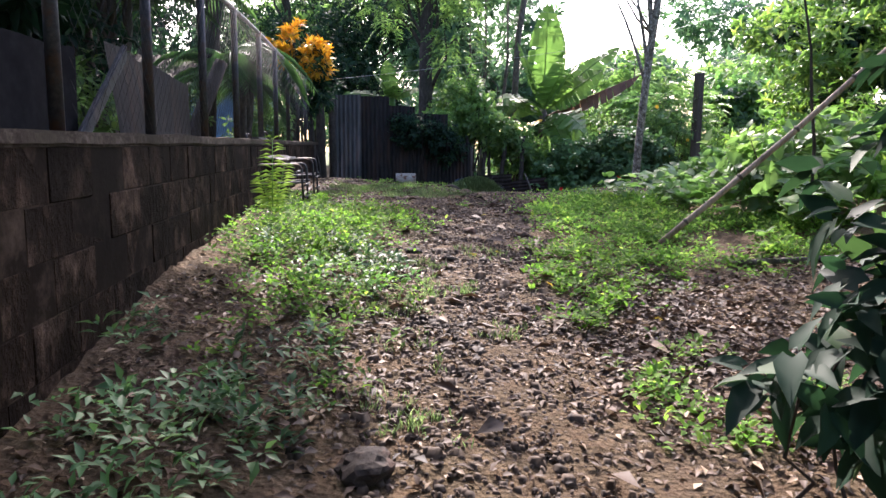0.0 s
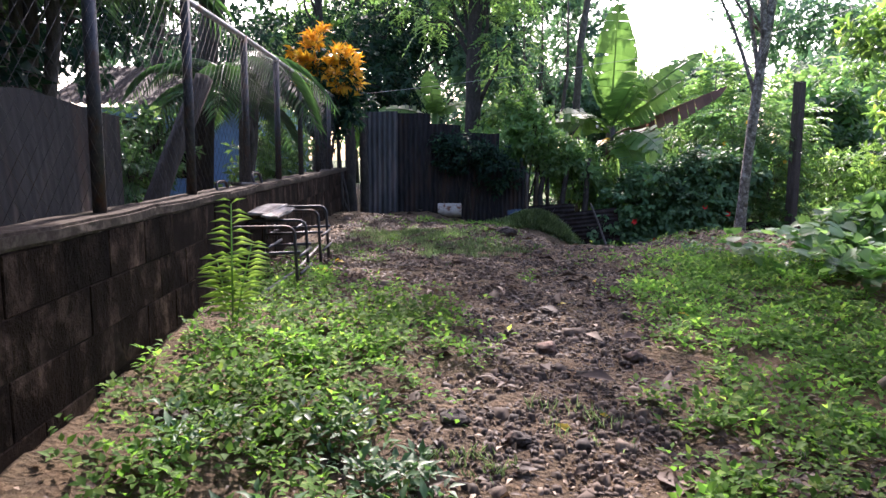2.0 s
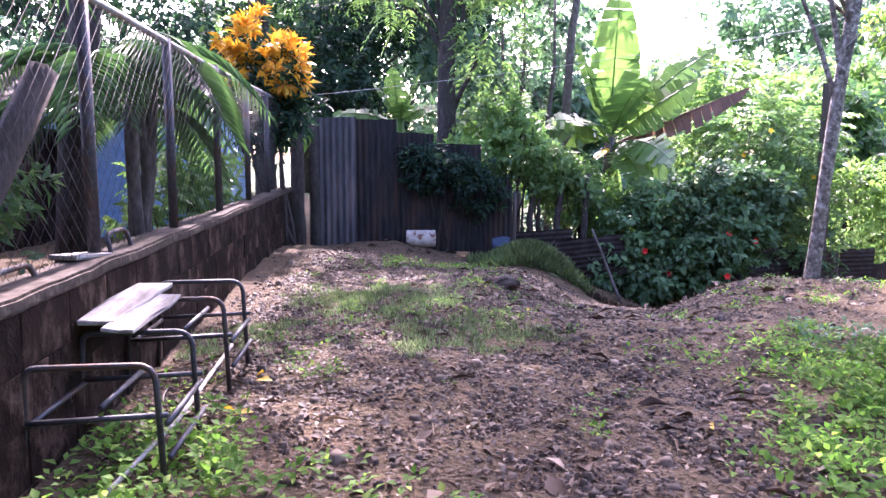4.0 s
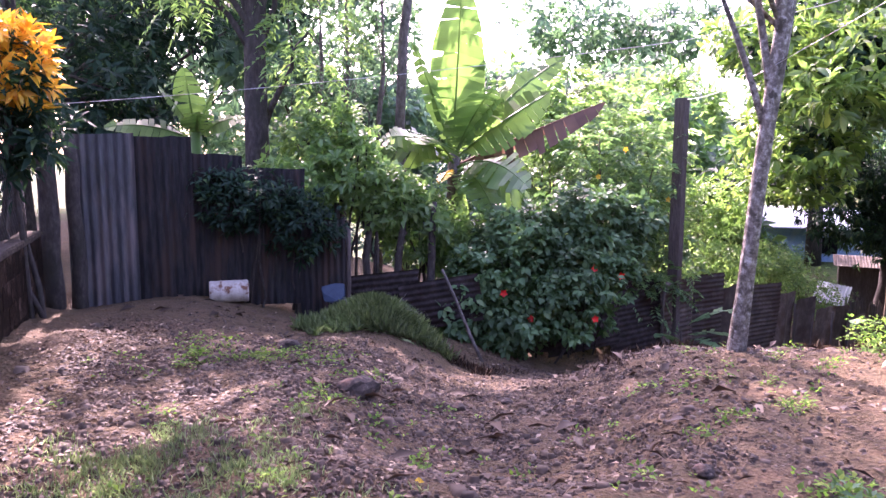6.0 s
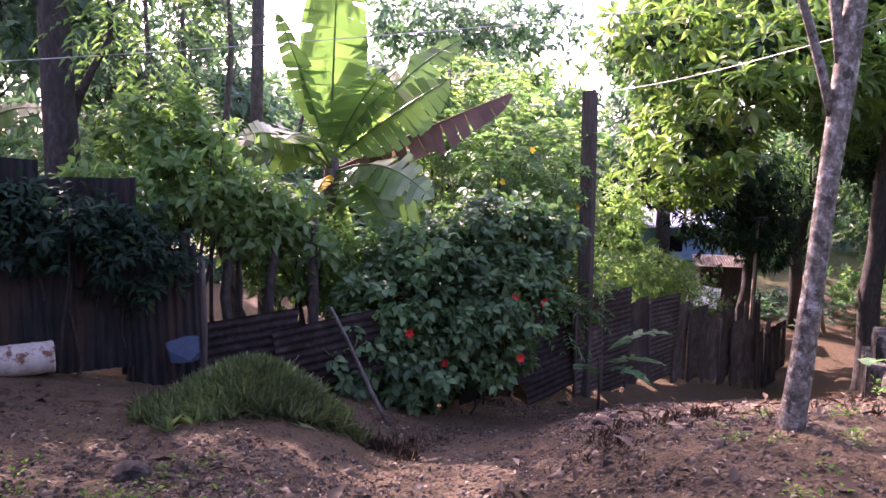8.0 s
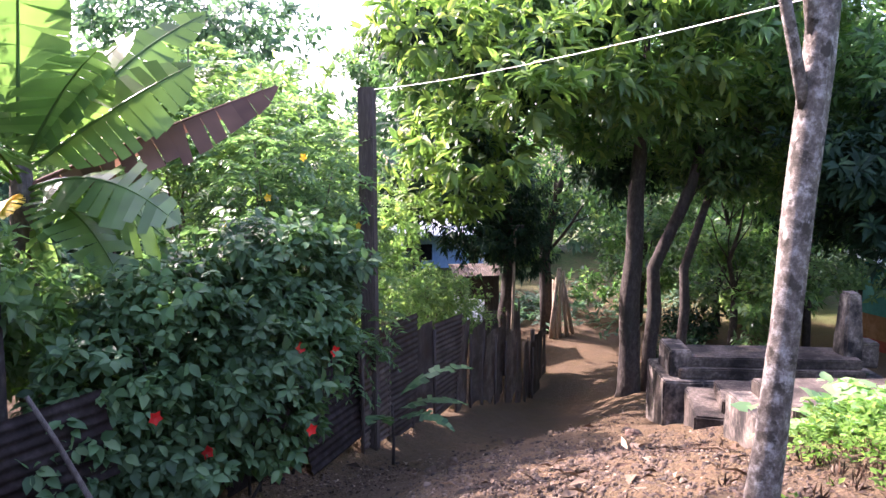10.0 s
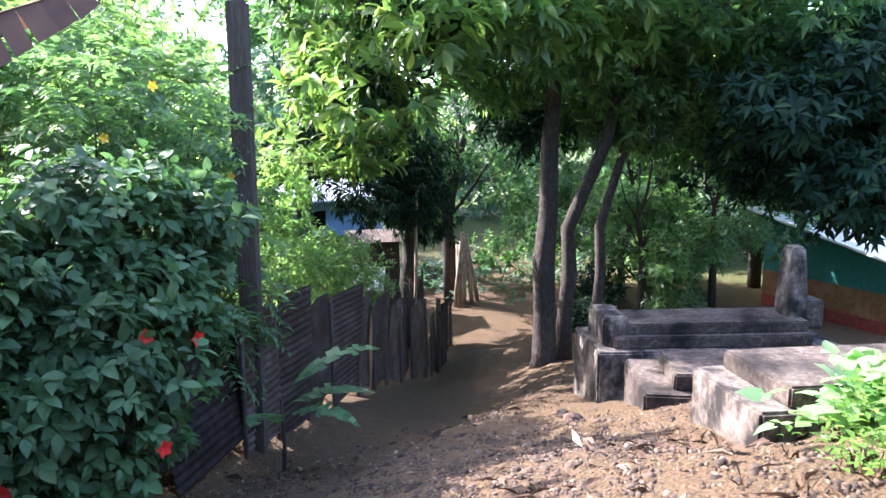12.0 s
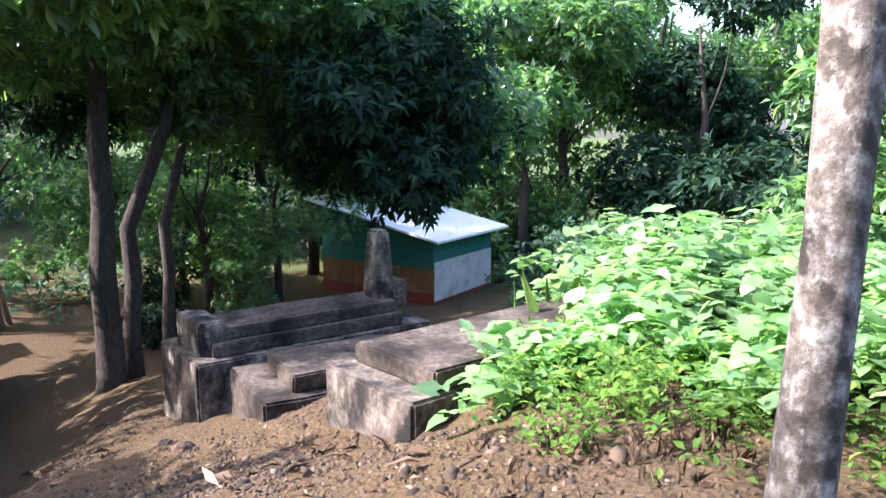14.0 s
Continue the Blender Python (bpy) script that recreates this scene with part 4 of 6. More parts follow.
# ---- trees and shrubs ----
z1 = float(height(3.12, 12.19))
tp = [(0.02, 0.02, -0.3), (0.0, 0.0, 0.0), (0.01, -0.03, 0.4), (0.03, -0.06, 0.9), (0.06, -0.08, 1.4), (0.10, -0.10, 1.9), (0.15, -0.11, 2.4), (0.22, -0.12, 3.0), (0.28, -0.13, 4.0), (0.26, -0.12, 5.2)]
tr = [0.10, 0.073, 0.062, 0.059, 0.058, 0.059, 0.060, 0.053, 0.042, 0.02]
# Last three crown blobs are added, out of view, to shade the ground.
e = tree("tree", (3.12, 12.19, z1), "slender tree with pale blotched bark, forked with few leaves", 11, tp, tr,
         [(-0.9, 0.6, 3.6, 0.7, 0.6, 0.25), (-1.3, -0.2, 4.1, 0.6, 0.6, 0.25), (0.9, -0.3, 4.5, 0.9, 0.8, 0.4), (0.1, 0.2, 5.4, 0.9, 0.9, 0.5), (-1.6, 0.1, 5.2, 0.9, 0.9, 0.4), (-2.3, -0.6, 5.6, 0.9, 0.9, 0.4), (-0.9, -0.9, 5.7, 0.9, 0.9, 0.4)], 520, L_MID, BARK_PALE, "pinnate",
         fork_from=0.6, limb=0.34, twigs=4, pairs=7, rachis=0.28, L=0.075, ratio=0.5, droop=0.4)
for one in ([(bend((0.08, -0.09, 1.65), (-0.40, 0.12, 3.0), 7, -0.10), [0.026, 0.025, 0.023, 0.02, 0.018, 0.015, 0.01])], [(bend((0.10, -0.10, 1.9), (-0.16, 0.05, 3.3), 7, -0.12), [0.035, 0.03, 0.027, 0.024, 0.021, 0.018, 0.012])], [(bend((0.14, -0.11, 2.3), (0.05, -0.18, 3.1), 6, -0.04), [0.04, 0.042, 0.04, 0.042, 0.045, 0.03])]):
    link_mesh("limb", tubes_mesh("limb", one, 8, 0.04), BARK_PALE, e)

# tree behind the screen
zt = float(height(-0.62, 17.5))
tree("tree", (-0.62, 17.5, zt), "tall straight dark tree with light feathery foliage behind the screen", 12,
     [(0, 0, -0.3), (0.0, 0, 0.8), (0.02, 0, 2.0), (0.02, 0.02, 3.2), (0.06, 0, 4.6), (0.1, 0.1, 6.5), (0.1, 0.1, 8.5)], [0.20, 0.17, 0.16, 0.15, 0.14, 0.10, 0.03],
     [(-0.95, 0.2, 4.3, 0.55, 0.5, 0.6), (-0.7, -0.2, 5.0, 0.8, 0.7, 0.5), (0.7, -0.3, 3.5, 0.6, 0.5, 0.8), (0.6, 0.1, 4.8, 0.9, 0.9, 0.6), (-0.5, 0.4, 5.8, 1.3, 1.2, 0.8), (0.9, 0.5, 6.3, 1.2, 1.2, 0.8), (0.2, 0.2, 7.6, 1.8, 1.7, 0.8), (-1.2, 0.4, 8.3, 1.6, 1.5, 0.8), (1.3, 0.3, 8.4, 1.7, 1.5, 0.8), (0.1, 0.3, 9.3, 1.6, 1.5, 0.7)],
     2300, L_FRESH, BARK_DARK, "pinnate", fork_from=0.4, pairs=6, rachis=0.34, L=0.13, ratio=0.28, droop=0.6)
# many-stemmed thin tree with sparse leaves
zt = float(height(0.9, 19.8))
for k, (x, y) in enumerate(((0.7, 19.8), (1.25, 19.5), (0.3, 20.3))):
    tree("tree", (x, y, zt), "thin many-stemmed tree with sparse small leaves", 30 + k,
         [(0, 0, -0.3), (0.05, 0, 1.2), (0.0, 0.05, 2.4), (0.12, 0, 3.6), (0.1, 0.05, 5.2)], [0.06, 0.055, 0.045, 0.035, 0.015],
         [(-0.4, 0, 3.2, 0.5, 0.5, 0.8), (0.35, 0, 3.9, 0.5, 0.5, 0.8), (0, 0, 4.8, 0.6, 0.6, 0.7), (-0.3, 0.1, 2.3, 0.45, 0.4, 0.6)], 240, L_FAR, BARK, "rosette",
         group="thin trees behind the hedge", fork_from=0.25, twigs=6, k=5, L=0.075, ratio=0.42)

# The high crown is added, out of view, to shade the yard's crest.
tree("tree", (1.55, 18.8, float(height(1.55, 18.8))), "tall thin pale-stemmed tree behind the hedge, with an added shading crown", 38,
     [(0, 0, -0.3), (0.02, 0, 1.4), (-0.02, 0.02, 2.8), (0.04, 0, 4.2), (0.25, 0.1, 5.6), (0.5, 0.2, 6.8)], [0.09, 0.08, 0.075, 0.07, 0.06, 0.03],
     [(-0.6, 0.3, 6.2, 0.9, 0.9, 0.4), (0.4, 0.4, 6.4, 0.8, 0.9, 0.4), (0.0, -0.5, 6.9, 0.9, 0.9, 0.4), (-1.2, 0.1, 6.8, 0.9, 0.9, 0.4), (0.5, 1.3, 7.2, 0.8, 1.0, 0.4), (-0.5, 1.4, 6.9, 0.9, 0.9, 0.4)], 330, L_MID, BARK, "rosette",
     fork_from=0.7, limb=0.3, twigs=3, k=7, L=0.19, ratio=0.42)

# hedge behind the low fence
zh = float(height(0.5, 16.7))
hedge = shrub("hedge_shrub", (0.4, 16.75, zh), "green hedge shrub with slender stems behind the low sheets", 41,
      [(-0.55, 0, 1.65, 0.6, 0.45, 0.45), (0.1, 0, 1.85, 0.55, 0.45, 0.5), (0.6, 0.05, 1.55, 0.5, 0.45, 0.45), (-0.1, 0.2, 2.35, 0.6, 0.4, 0.4)], 950, L_FRESH, BARK_DARK, stems=16, stem_r=0.028, k=6, L=0.125, ratio=0.46, droop=0.25)
shrub("dark_shrub", (-0.65, 16.2, zh), "dark leafy shrub hanging over the corrugated fence", 42,
      [(0, -0.2, 1.55, 0.65, 0.35, 0.32), (0.55, -0.15, 1.25, 0.45, 0.35, 0.35), (-0.35, -0.1, 1.75, 0.4, 0.3, 0.2)], 700, L_DARK, BARK_DARK, stems=7, stem_r=0.02, k=6, L=0.10, ratio=0.36)
shrub("hedge_shrub", (1.55, 17.0, zh - 0.2), "green hedge shrub with slender stems behind the low sheets", 43,
      [(0, 0, 1.3, 0.6, 0.5, 0.5), (0.5, 0.1, 1.0, 0.5, 0.4, 0.4), (-0.3, 0, 1.7, 0.5, 0.4, 0.35)], 560, L_FRESH, BARK_DARK, stems=12, stem_r=0.025, k=6, L=0.135, ratio=0.46, droop=0.25)
for k in range(5):
    x = -0.15 + 0.42 * k
    tube("trunk", bend((x - 0.4, -0.3 + 0.1 * (k % 2), -0.3), (x - 0.3, -0.15, 1.5), 6, 0, 0.03), [0.06, 0.055, 0.05, 0.05, 0.045, 0.03], BARK_DARK, hedge, "", 8, 0.08)

# hibiscus with red flowers
zh = float(height(3.3, 16.6))
hib = shrub("hibiscus", (3.3, 16.35, -0.10), "dense hibiscus bush with dark leaves and red flowers", 44,
            [(-0.55, 0.1, 0.55, 0.6, 0.45, 0.6), (0.05, 0.0, 0.65, 0.62, 0.5, 0.65), (0.70, 0.25, 0.95, 0.5, 0.4, 0.4), (0.3, 0.3, 1.15, 0.9, 0.5, 0.45), (1.15, 0.5, 1.55, 0.5, 0.4, 0.35), (-1.05, 0.15, 0.85, 0.5, 0.4, 0.5), (-1.35, 0.05, 0.50, 0.45, 0.35, 0.45), (-0.75, -0.1, 0.25, 0.5, 0.35, 0.35), (-0.5, 0.3, 1.4, 0.6, 0.45, 0.4), (0.5, 0.45, 1.7, 0.7, 0.45, 0.4)], 3300, L_HIB, BARK_DARK, stems=14, k=6, L=0.098, ratio=0.56, droop=0.55, shape=OVATE, vary=0.45)


def flower(name, at, parent, material, r=0.055, n=5, seed=0):
    rng = np.random.RandomState(seed)
    a = np.arange(n) / n * 2 * math.pi + rng.rand()
    D = np.stack([np.cos(a), -0.5 + 0 * a, np.sin(a)], -1)
    P = np.repeat(np.array([at], float), n, 0)
    V, F = leaf_arrays(P, D, np.repeat(np.array([[0, -1.0, 0]]), n, 0), np.full(n, r), np.full(n, r * 0.95), OVAL)
    return link_mesh(name, array_mesh(name, V, F), material, parent)


for k, p in enumerate(((0.32, -0.30, 1.03), (-0.55, -0.36, 0.42), (0.25, -0.52, 0.42), (0.75, -0.18, 0.9), (-0.9, -0.30, 0.75))):
    flower("flower", p, hib, L_RED, 0.06, 5, k)

# the tall yellow-flowered shrub between banana and post, and the pale one beyond the post
zh = float(height(4.6, 18.2))
big = shrub("tall_shrub", (4.5, 18.3, zh), "tall feathery-leaved shrub with a few yellow flowers", 45,
            [(-0.8, 0, 1.8, 0.8, 0.7, 0.8), (0.2, 0, 2.0, 0.9, 0.8, 0.9), (0.9, 0.1, 1.9, 0.8, 0.7, 0.9), (0.1, 0.2, 3.0, 0.9, 0.7, 0.6), (0.9, -0.2, 2.8, 0.6, 0.6, 0.5), (-0.5, -0.3, 1.0, 1.1, 0.6, 0.7), (0.8, -0.4, 0.9, 0.9, 0.6, 0.7)],
            1500, L_MID, BARK, "pinnate", stems=14, stem_r=0.022, pairs=6, rachis=0.26, L=0.105, ratio=0.36, droop=0.4)
for k, p in enumerate(((-0.7, -0.8, 2.35), (0.55, -0.8, 1.9), (0.95, -0.75, 2.25), (-0.2, -0.75, 2.6), (0.2, -0.8, 3.0))):
    flower("flower", p, big, L_YELLOW, 0.05, 5, 20 + k)
shrub("tall_shrub", (4.2, 19.6, zh), "tall fresh green shrub behind the banana plant", 46,
      [(-0.3, 0.6, 3.2, 0.9, 0.8, 0.8), (0.9, 0.4, 3.5, 0.9, 0.8, 0.7), (1.8, 0.2, 2.8, 0.9, 0.8, 0.9), (0.3, 0.5, 4.0, 0.6, 0.6, 0.5)], 620, L_FRESH, BARK, "pinnate", stems=10, stem_r=0.03, pairs=6, rachis=0.35, L=0.16, ratio=0.34, droop=0.5)
shrub("shrub", (7.3, 19.3, float(height(7.3, 19.3))), "pale green shrub growing over the patched fence", 47,
      [(-0.6, 0, 1.9, 0.7, 0.6, 0.7), (0.3, 0.1, 1.6, 0.8, 0.6, 0.6), (1.2, 0.3, 1.5, 0.8, 0.6, 0.5), (0.3, 0.3, 2.6, 0.8, 0.6, 0.6), (2.0, 0.6, 1.3, 0.7, 0.5, 0.4), (-0.9, 0.2, 2.9, 0.7, 0.5, 0.5)], 1500, L_FRESH, BARK, stems=12, k=6, L=0.085, ratio=0.42)
shrub("shrub", (10.2, 20.6, float(height(10.2, 20.6))), "pale green shrub growing over the patched fence", 48,
      [(0, 0, 1.5, 0.7, 0.5, 0.5), (0.8, 0.4, 1.4, 0.6, 0.5, 0.4), (-0.5, 0.1, 2.1, 0.6, 0.5, 0.5)], 620, L_FRESH, BARK, stems=8, k=6, L=0.075, ratio=0.42)

# ---- banana plants ----


def banana_leaf(name, foot, way, length, width, parent, material, arch=0.5, tear=0.3, fold=0.25, seed=0, label="", twist=0.0):
    """One arching blade on a midrib, torn between its veins."""
    rng = np.random.RandomState(seed)
    foot, way = np.array(foot, float), unit(np.array(way, float))
    side = unit(np.cross(way, [0, 0, 1.0]))
    lift = np.cross(side, way)
    side = side * math.cos(twist) + lift * math.sin(twist)
    n = 16
    s = np.linspace(0, 1, n)
    rib = foot + way * (s * length)[:, None]
    rib[:, 2] -= arch * length * s**2.2
    wid = width * np.clip(np.sin(np.clip((s - 0.12) / 0.88, 0, 1) ** 0.8 * math.pi) ** 0.55, 0, 1)
    V, F = [], []
    for sg in (-1, 1):
        for k in range(1, n - 1):
            a, b = rib[k], rib[k + 1]
            gap = tear * rng.rand() * (rng.rand() < 0.55)
            droop = rng.normal(0, 0.10) + fold
            oa = a + sg * side * wid[k] + way * 0.06 * length * 0.4 - np.array([0, 0, wid[k] * droop])
            ob = b + sg * side * wid[k + 1] + way * 0.06 * length * 0.4 - np.array([0, 0, wid[k + 1] * droop])
            ob = ob + (oa - ob) * gap
            i = len(V)
            V += [a, b, ob, oa]
            F.append((i, i + 1, i + 2, i + 3) if sg > 0 else (i + 3, i + 2, i + 1, i))
    blade = link_mesh(name, array_mesh(name, np.array(V), np.array(F)), material, parent, label)
    return blade, [tuple(p) for p in rib]


def banana(at, label, stems, leaves_, seed):
    e = empty("banana_plant", at, 0, label, "banana plant")
    for pts, r in stems:
        tube("stem", pts, [r * (1 - 0.09 * i) for i in range(len(pts))], BARK if r > 0.1 else L_BANANA, e, "", 10, 0.06)
    for k, (foot, way, L, W, arch, matl, *tw) in enumerate(leaves_):
        b, rib = banana_leaf("leaf", foot, way, L, W, e, matl, arch, 0.75 if matl is L_DEADBAN else 0.35, 0.9 if matl is L_DEADBAN else 0.22, seed + k, "withered brown hanging leaf" if matl is L_DEADBAN else "", tw[0] if tw else 0.0)
        link_mesh("midrib", tubes_mesh("midrib", [(rib, list(np.linspace(0.022, 0.004, len(rib))))], 5), matl, b)
    return e


zb = 2.15
banana((2.12, 17.7, 0), "banana plant with broad torn sunlit leaves and one withered leaf",
       [([(0, 0, -0.3), (0.02, 0, 0.8), (0.0, 0.02, 1.6), (0.02, 0, zb), (0.02, 0, zb + 0.25)], 0.12), ([(0.75, 0.1, -0.4), (0.72, 0.1, 0.6), (0.7, 0.1, 1.6)], 0.08)],
       [((0, 0, zb + 0.2), (0.02, -0.12, 1.0), 2.5, 0.42, 0.06, L_BANANA), ((0, 0, zb + 0.2), (-0.35, -0.15, 1.0), 1.9, 0.40, 0.14, L_BANANA, 0.3), ((0, 0, zb + 0.2), (0.50, -0.35, 0.95), 1.7, 0.38, 0.20, L_BANANA, -0.5),
        ((0, 0, zb + 0.15), (0.85, -0.30, 0.75), 1.75, 0.38, 0.10, L_BANANA, -0.9), ((0, 0, zb + 0.15), (0.85, 0.1, 1.0), 2.7, 0.26, 0.20, L_BANANA, -0.8), ((0, 0, zb + 0.1), (-0.7, -0.3, 0.60), 1.5, 0.34, 0.40, L_BANANA, 0.6),
        ((0, 0, zb + 0.05), (0.95, -0.25, 0.46), 2.35, 0.28, 0.03, L_DEADBAN, -0.3), ((0.05, -0.05, zb), (0.70, -0.4, 0.25), 1.2, 0.42, 0.75, L_BANANA, -0.8), ((0.0, -0.05, zb), (-0.35, -0.5, 0.05), 0.55, 0.10, 0.4, L_YELLOW),
        ((0.05, -0.1, zb - 0.1), (0.05, -0.3, -0.7), 0.8, 0.10, 0.1, L_FRESH), ((0, 0.05, zb + 0.1), (-0.9, 0.2, 0.45), 1.6, 0.34, 0.35, L_BANANA, 0.8), ((0.05, -0.05, zb - 0.05), (0.25, -0.6, 0.15), 1.0, 0.36, 0.9, L_BANANA), ((0, 0, zb + 0.2), (0.15, 0.3, 1.0), 2.4, 0.38, 0.10, L_BANANA), ((0.05, -0.05, zb + 0.05), (0.55, -0.75, 0.35), 1.35, 0.46, 0.55, L_BANANA, -0.4), ((0, -0.05, zb + 0.1), (-0.55, -0.6, 0.75), 1.5, 0.40, 0.5, L_BANANA, 0.3), ((0, 0, zb + 0.15), (0.3, -0.5, 1.0), 1.55, 0.44, 0.25, L_BANANA, 0.2)], 100)
banana((-1.45, 18.2, 0.4), "young banana plant with pale upright leaves above the screen",
       [([(0, 0, -0.3), (0, 0, 1.2), (0, 0, 2.3)], 0.09)],
       [((0, 0, 2.2), (-0.10, -0.25, 1.0), 1.1, 0.24, 0.12, L_BANANA), ((0, 0, 2.2), (0.35, -0.2, 1.0), 1.1, 0.22, 0.18, L_BANANA, -0.4), ((0, 0, 2.2), (0.7, -0.2, 0.6), 0.9, 0.22, 0.35, L_BANANA, -0.6), ((0, 0, 2.15), (-0.9, -0.3, 0.45), 1.3, 0.20, 0.30, L_BANANA, 0.7), ((0, 0, 2.2), (0.1, -0.5, 0.7), 0.8, 0.22, 0.4, L_BANANA), ((0, 0, 2.2), (-0.45, -0.2, 0.9), 1.0, 0.22, 0.2, L_BANANA, 0.5)], 200)
# strap-leaved plant at the tall post
sp = empty("strap_leaf_plant", (5.45, 17.0, float(height(5.45, 17.0))), 0, "plant with a few long pale strap leaves by the post", "plant")
for k, (w, L, a) in enumerate((((0.75, -0.35, 0.75), 1.15, 0.45), ((0.7, -0.4, 0.35), 0.85, 0.40), ((0.3, -0.55, 0.4), 0.75, 0.6), ((-0.6, -0.3, 0.8), 0.9, 0.5))):
    b, rib = banana_leaf("leaf", (0, 0, 0.70 - 0.10 * k), w, L * 1.1, 0.12, sp, L_HIB, a, 0.0, 0.15, 300 + k)
tube("stem", [(0, 0, -0.2), (0.02, 0, 0.25), (0, 0, 0.68)], [0.022, 0.018, 0.012], BARK_DARK, sp)

# ---- croton, palm and dark trees behind the wall ----
cro = empty("croton", (-2.85, 14.5, 0.9), 0, "croton bush topped with glowing orange-yellow leaves", "shrub")
for k in range(6):
    link_mesh("stem", tubes_mesh("stem", [(bend((0.1 * k, 0, -0.3), (0.25 * math.cos(k * 1.9), 0.25 * math.sin(k * 1.9), 2.0), 5, 0, 0.05), [0.03, 0.028, 0.024, 0.02, 0.012])], 6), BARK_DARK, cro)
leafage("foliage", 51, [(0.1, 0, 1.65, 0.55, 0.4, 0.5), (0.1, 0.1, 2.15, 0.5, 0.35, 0.4)], 260, L_DARK, "rosette", cro, "dark lower leaves", k=8, L=0.16, ratio=0.3)
leafage("bright_foliage", 52, [(0.0, -0.05, 2.5, 0.42, 0.35, 0.40), (0.35, -0.1, 2.25, 0.3, 0.3, 0.3), (-0.38, -0.1, 2.3, 0.22, 0.2, 0.2)], 60, L_CROTON, "rosette", cro, "orange-yellow leaves", shell=0.6, k=12, L=0.165, ratio=0.34, spread=0.75, droop=0.05)


def palm(at, label, seed, crown_z, fronds, L):
    e = empty("palm", at, 0, label, "palm")
    rng = np.random.RandomState(seed)
    for k in range(4):
        x, y = rng.uniform(-0.3, 0.3, 2)
        tube("stem", bend((x * 0.5, y * 0.5, -0.3), (x, y, crown_z), 6, 0, 0.03), [0.05] * 6, BARK, e, "", 7)
    for k in range(fronds):
        a = k / fronds * 6.28 + rng.uniform(-0.3, 0.3)
        s = np.linspace(0, 1, 12)
        w = np.array([math.cos(a), math.sin(a), 0])
        rise = rng.uniform(0.5, 1.3)
        l = L * rng.uniform(0.7, 1.15)
        rib = np.array([0, 0, crown_z + rng.uniform(-0.5, 0.1)]) + w * (s * l)[:, None] + np.array([0, 0, 1.0]) * (rise * l * s - 1.15 * l * s**2)[:, None]
        V, F = tube_arrays(rib, np.linspace(0.014, 0.003, 12), 4, False)[:2]
        t = np.linspace(0.12, 1, 30)
        P = np.stack([np.interp(t, s, rib[:, c]) for c in range(3)], -1)
        T = unit(np.gradient(P, axis=0))
        sd = unit(np.cross(T, [0, 0, 1.0]))
        P2, D2 = np.vstack([P, P]), np.vstack([sd + T * 0.7, -sd + T * 0.7]) - np.array([0, 0, 0.35])
        Lf = np.tile(0.42 * np.sin(np.clip(t, 0.1, 0.95) * math.pi) ** 0.6 + 0.06, 2) * l / 1.4
        lv, lf = leaf_arrays(P2, D2, np.tile([0, 0, 1.0], (60, 1)), Lf, np.full(60, 0.016), SLIM)
        F3 = np.vstack([F[:, [0, 1, 2]], F[:, [0, 2, 3]]])
        v2, f2 = join_arrays([(V, F3), (lv, lf)])
        link_mesh("frond", array_mesh("frond", v2, f2), L_PALM, e)
    return e


palm((-3.0, 10.9, 1.0), "clumped palm with arching feathery fronds behind the fence", 61, 1.75, 18, 1.35)
palm((-3.2, 7.6, 1.0), "clumped palm with arching feathery fronds behind the fence", 62, 2.2, 12, 1.5)


def wood_tree(x, y, seed, hgt, r, leaf, label, trunk_r=0.2, n=900, L=0.16, k=6, low=0.45, spread=1.0, bark=BARK_DARK, group="", ratio=0.4):
    rng = random.Random(seed)
    z = float(height(x, y))
    tp = [(0, 0, -0.4)]
    for q in range(1, 6):
        tp.append((rng.uniform(-0.1, 0.1) * q, rng.uniform(-0.1, 0.1) * q, hgt * 0.8 * q / 5))
    trd = [trunk_r * (1.15 - 0.19 * q) for q in range(6)]
    bl_ = []
    for q in range(9):
        a = q * 2.4
        rr = r * spread * rng.uniform(0.25, 0.75)
        bl_.append((rr * math.cos(a), rr * math.sin(a), hgt * (low + (0.95 - low) * rng.random()), r * rng.uniform(0.35, 0.55), r * rng.uniform(0.35, 0.55), r * rng.uniform(0.22, 0.38)))
    return tree("tree", (x, y, z), label, seed, tp, trd, bl_, n, leaf, bark, "rosette", group=group, fork_from=0.4, k=k, L=L, ratio=ratio)


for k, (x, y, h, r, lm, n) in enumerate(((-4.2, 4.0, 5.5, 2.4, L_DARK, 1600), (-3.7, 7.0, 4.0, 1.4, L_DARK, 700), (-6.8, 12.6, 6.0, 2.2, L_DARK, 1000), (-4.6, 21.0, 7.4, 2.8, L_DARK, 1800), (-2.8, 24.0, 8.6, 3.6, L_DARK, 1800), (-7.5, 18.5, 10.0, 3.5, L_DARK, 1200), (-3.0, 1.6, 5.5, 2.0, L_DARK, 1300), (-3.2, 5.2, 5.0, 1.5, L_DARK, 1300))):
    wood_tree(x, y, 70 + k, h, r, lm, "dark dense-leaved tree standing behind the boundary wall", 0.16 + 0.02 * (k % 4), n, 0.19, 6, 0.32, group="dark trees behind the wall")
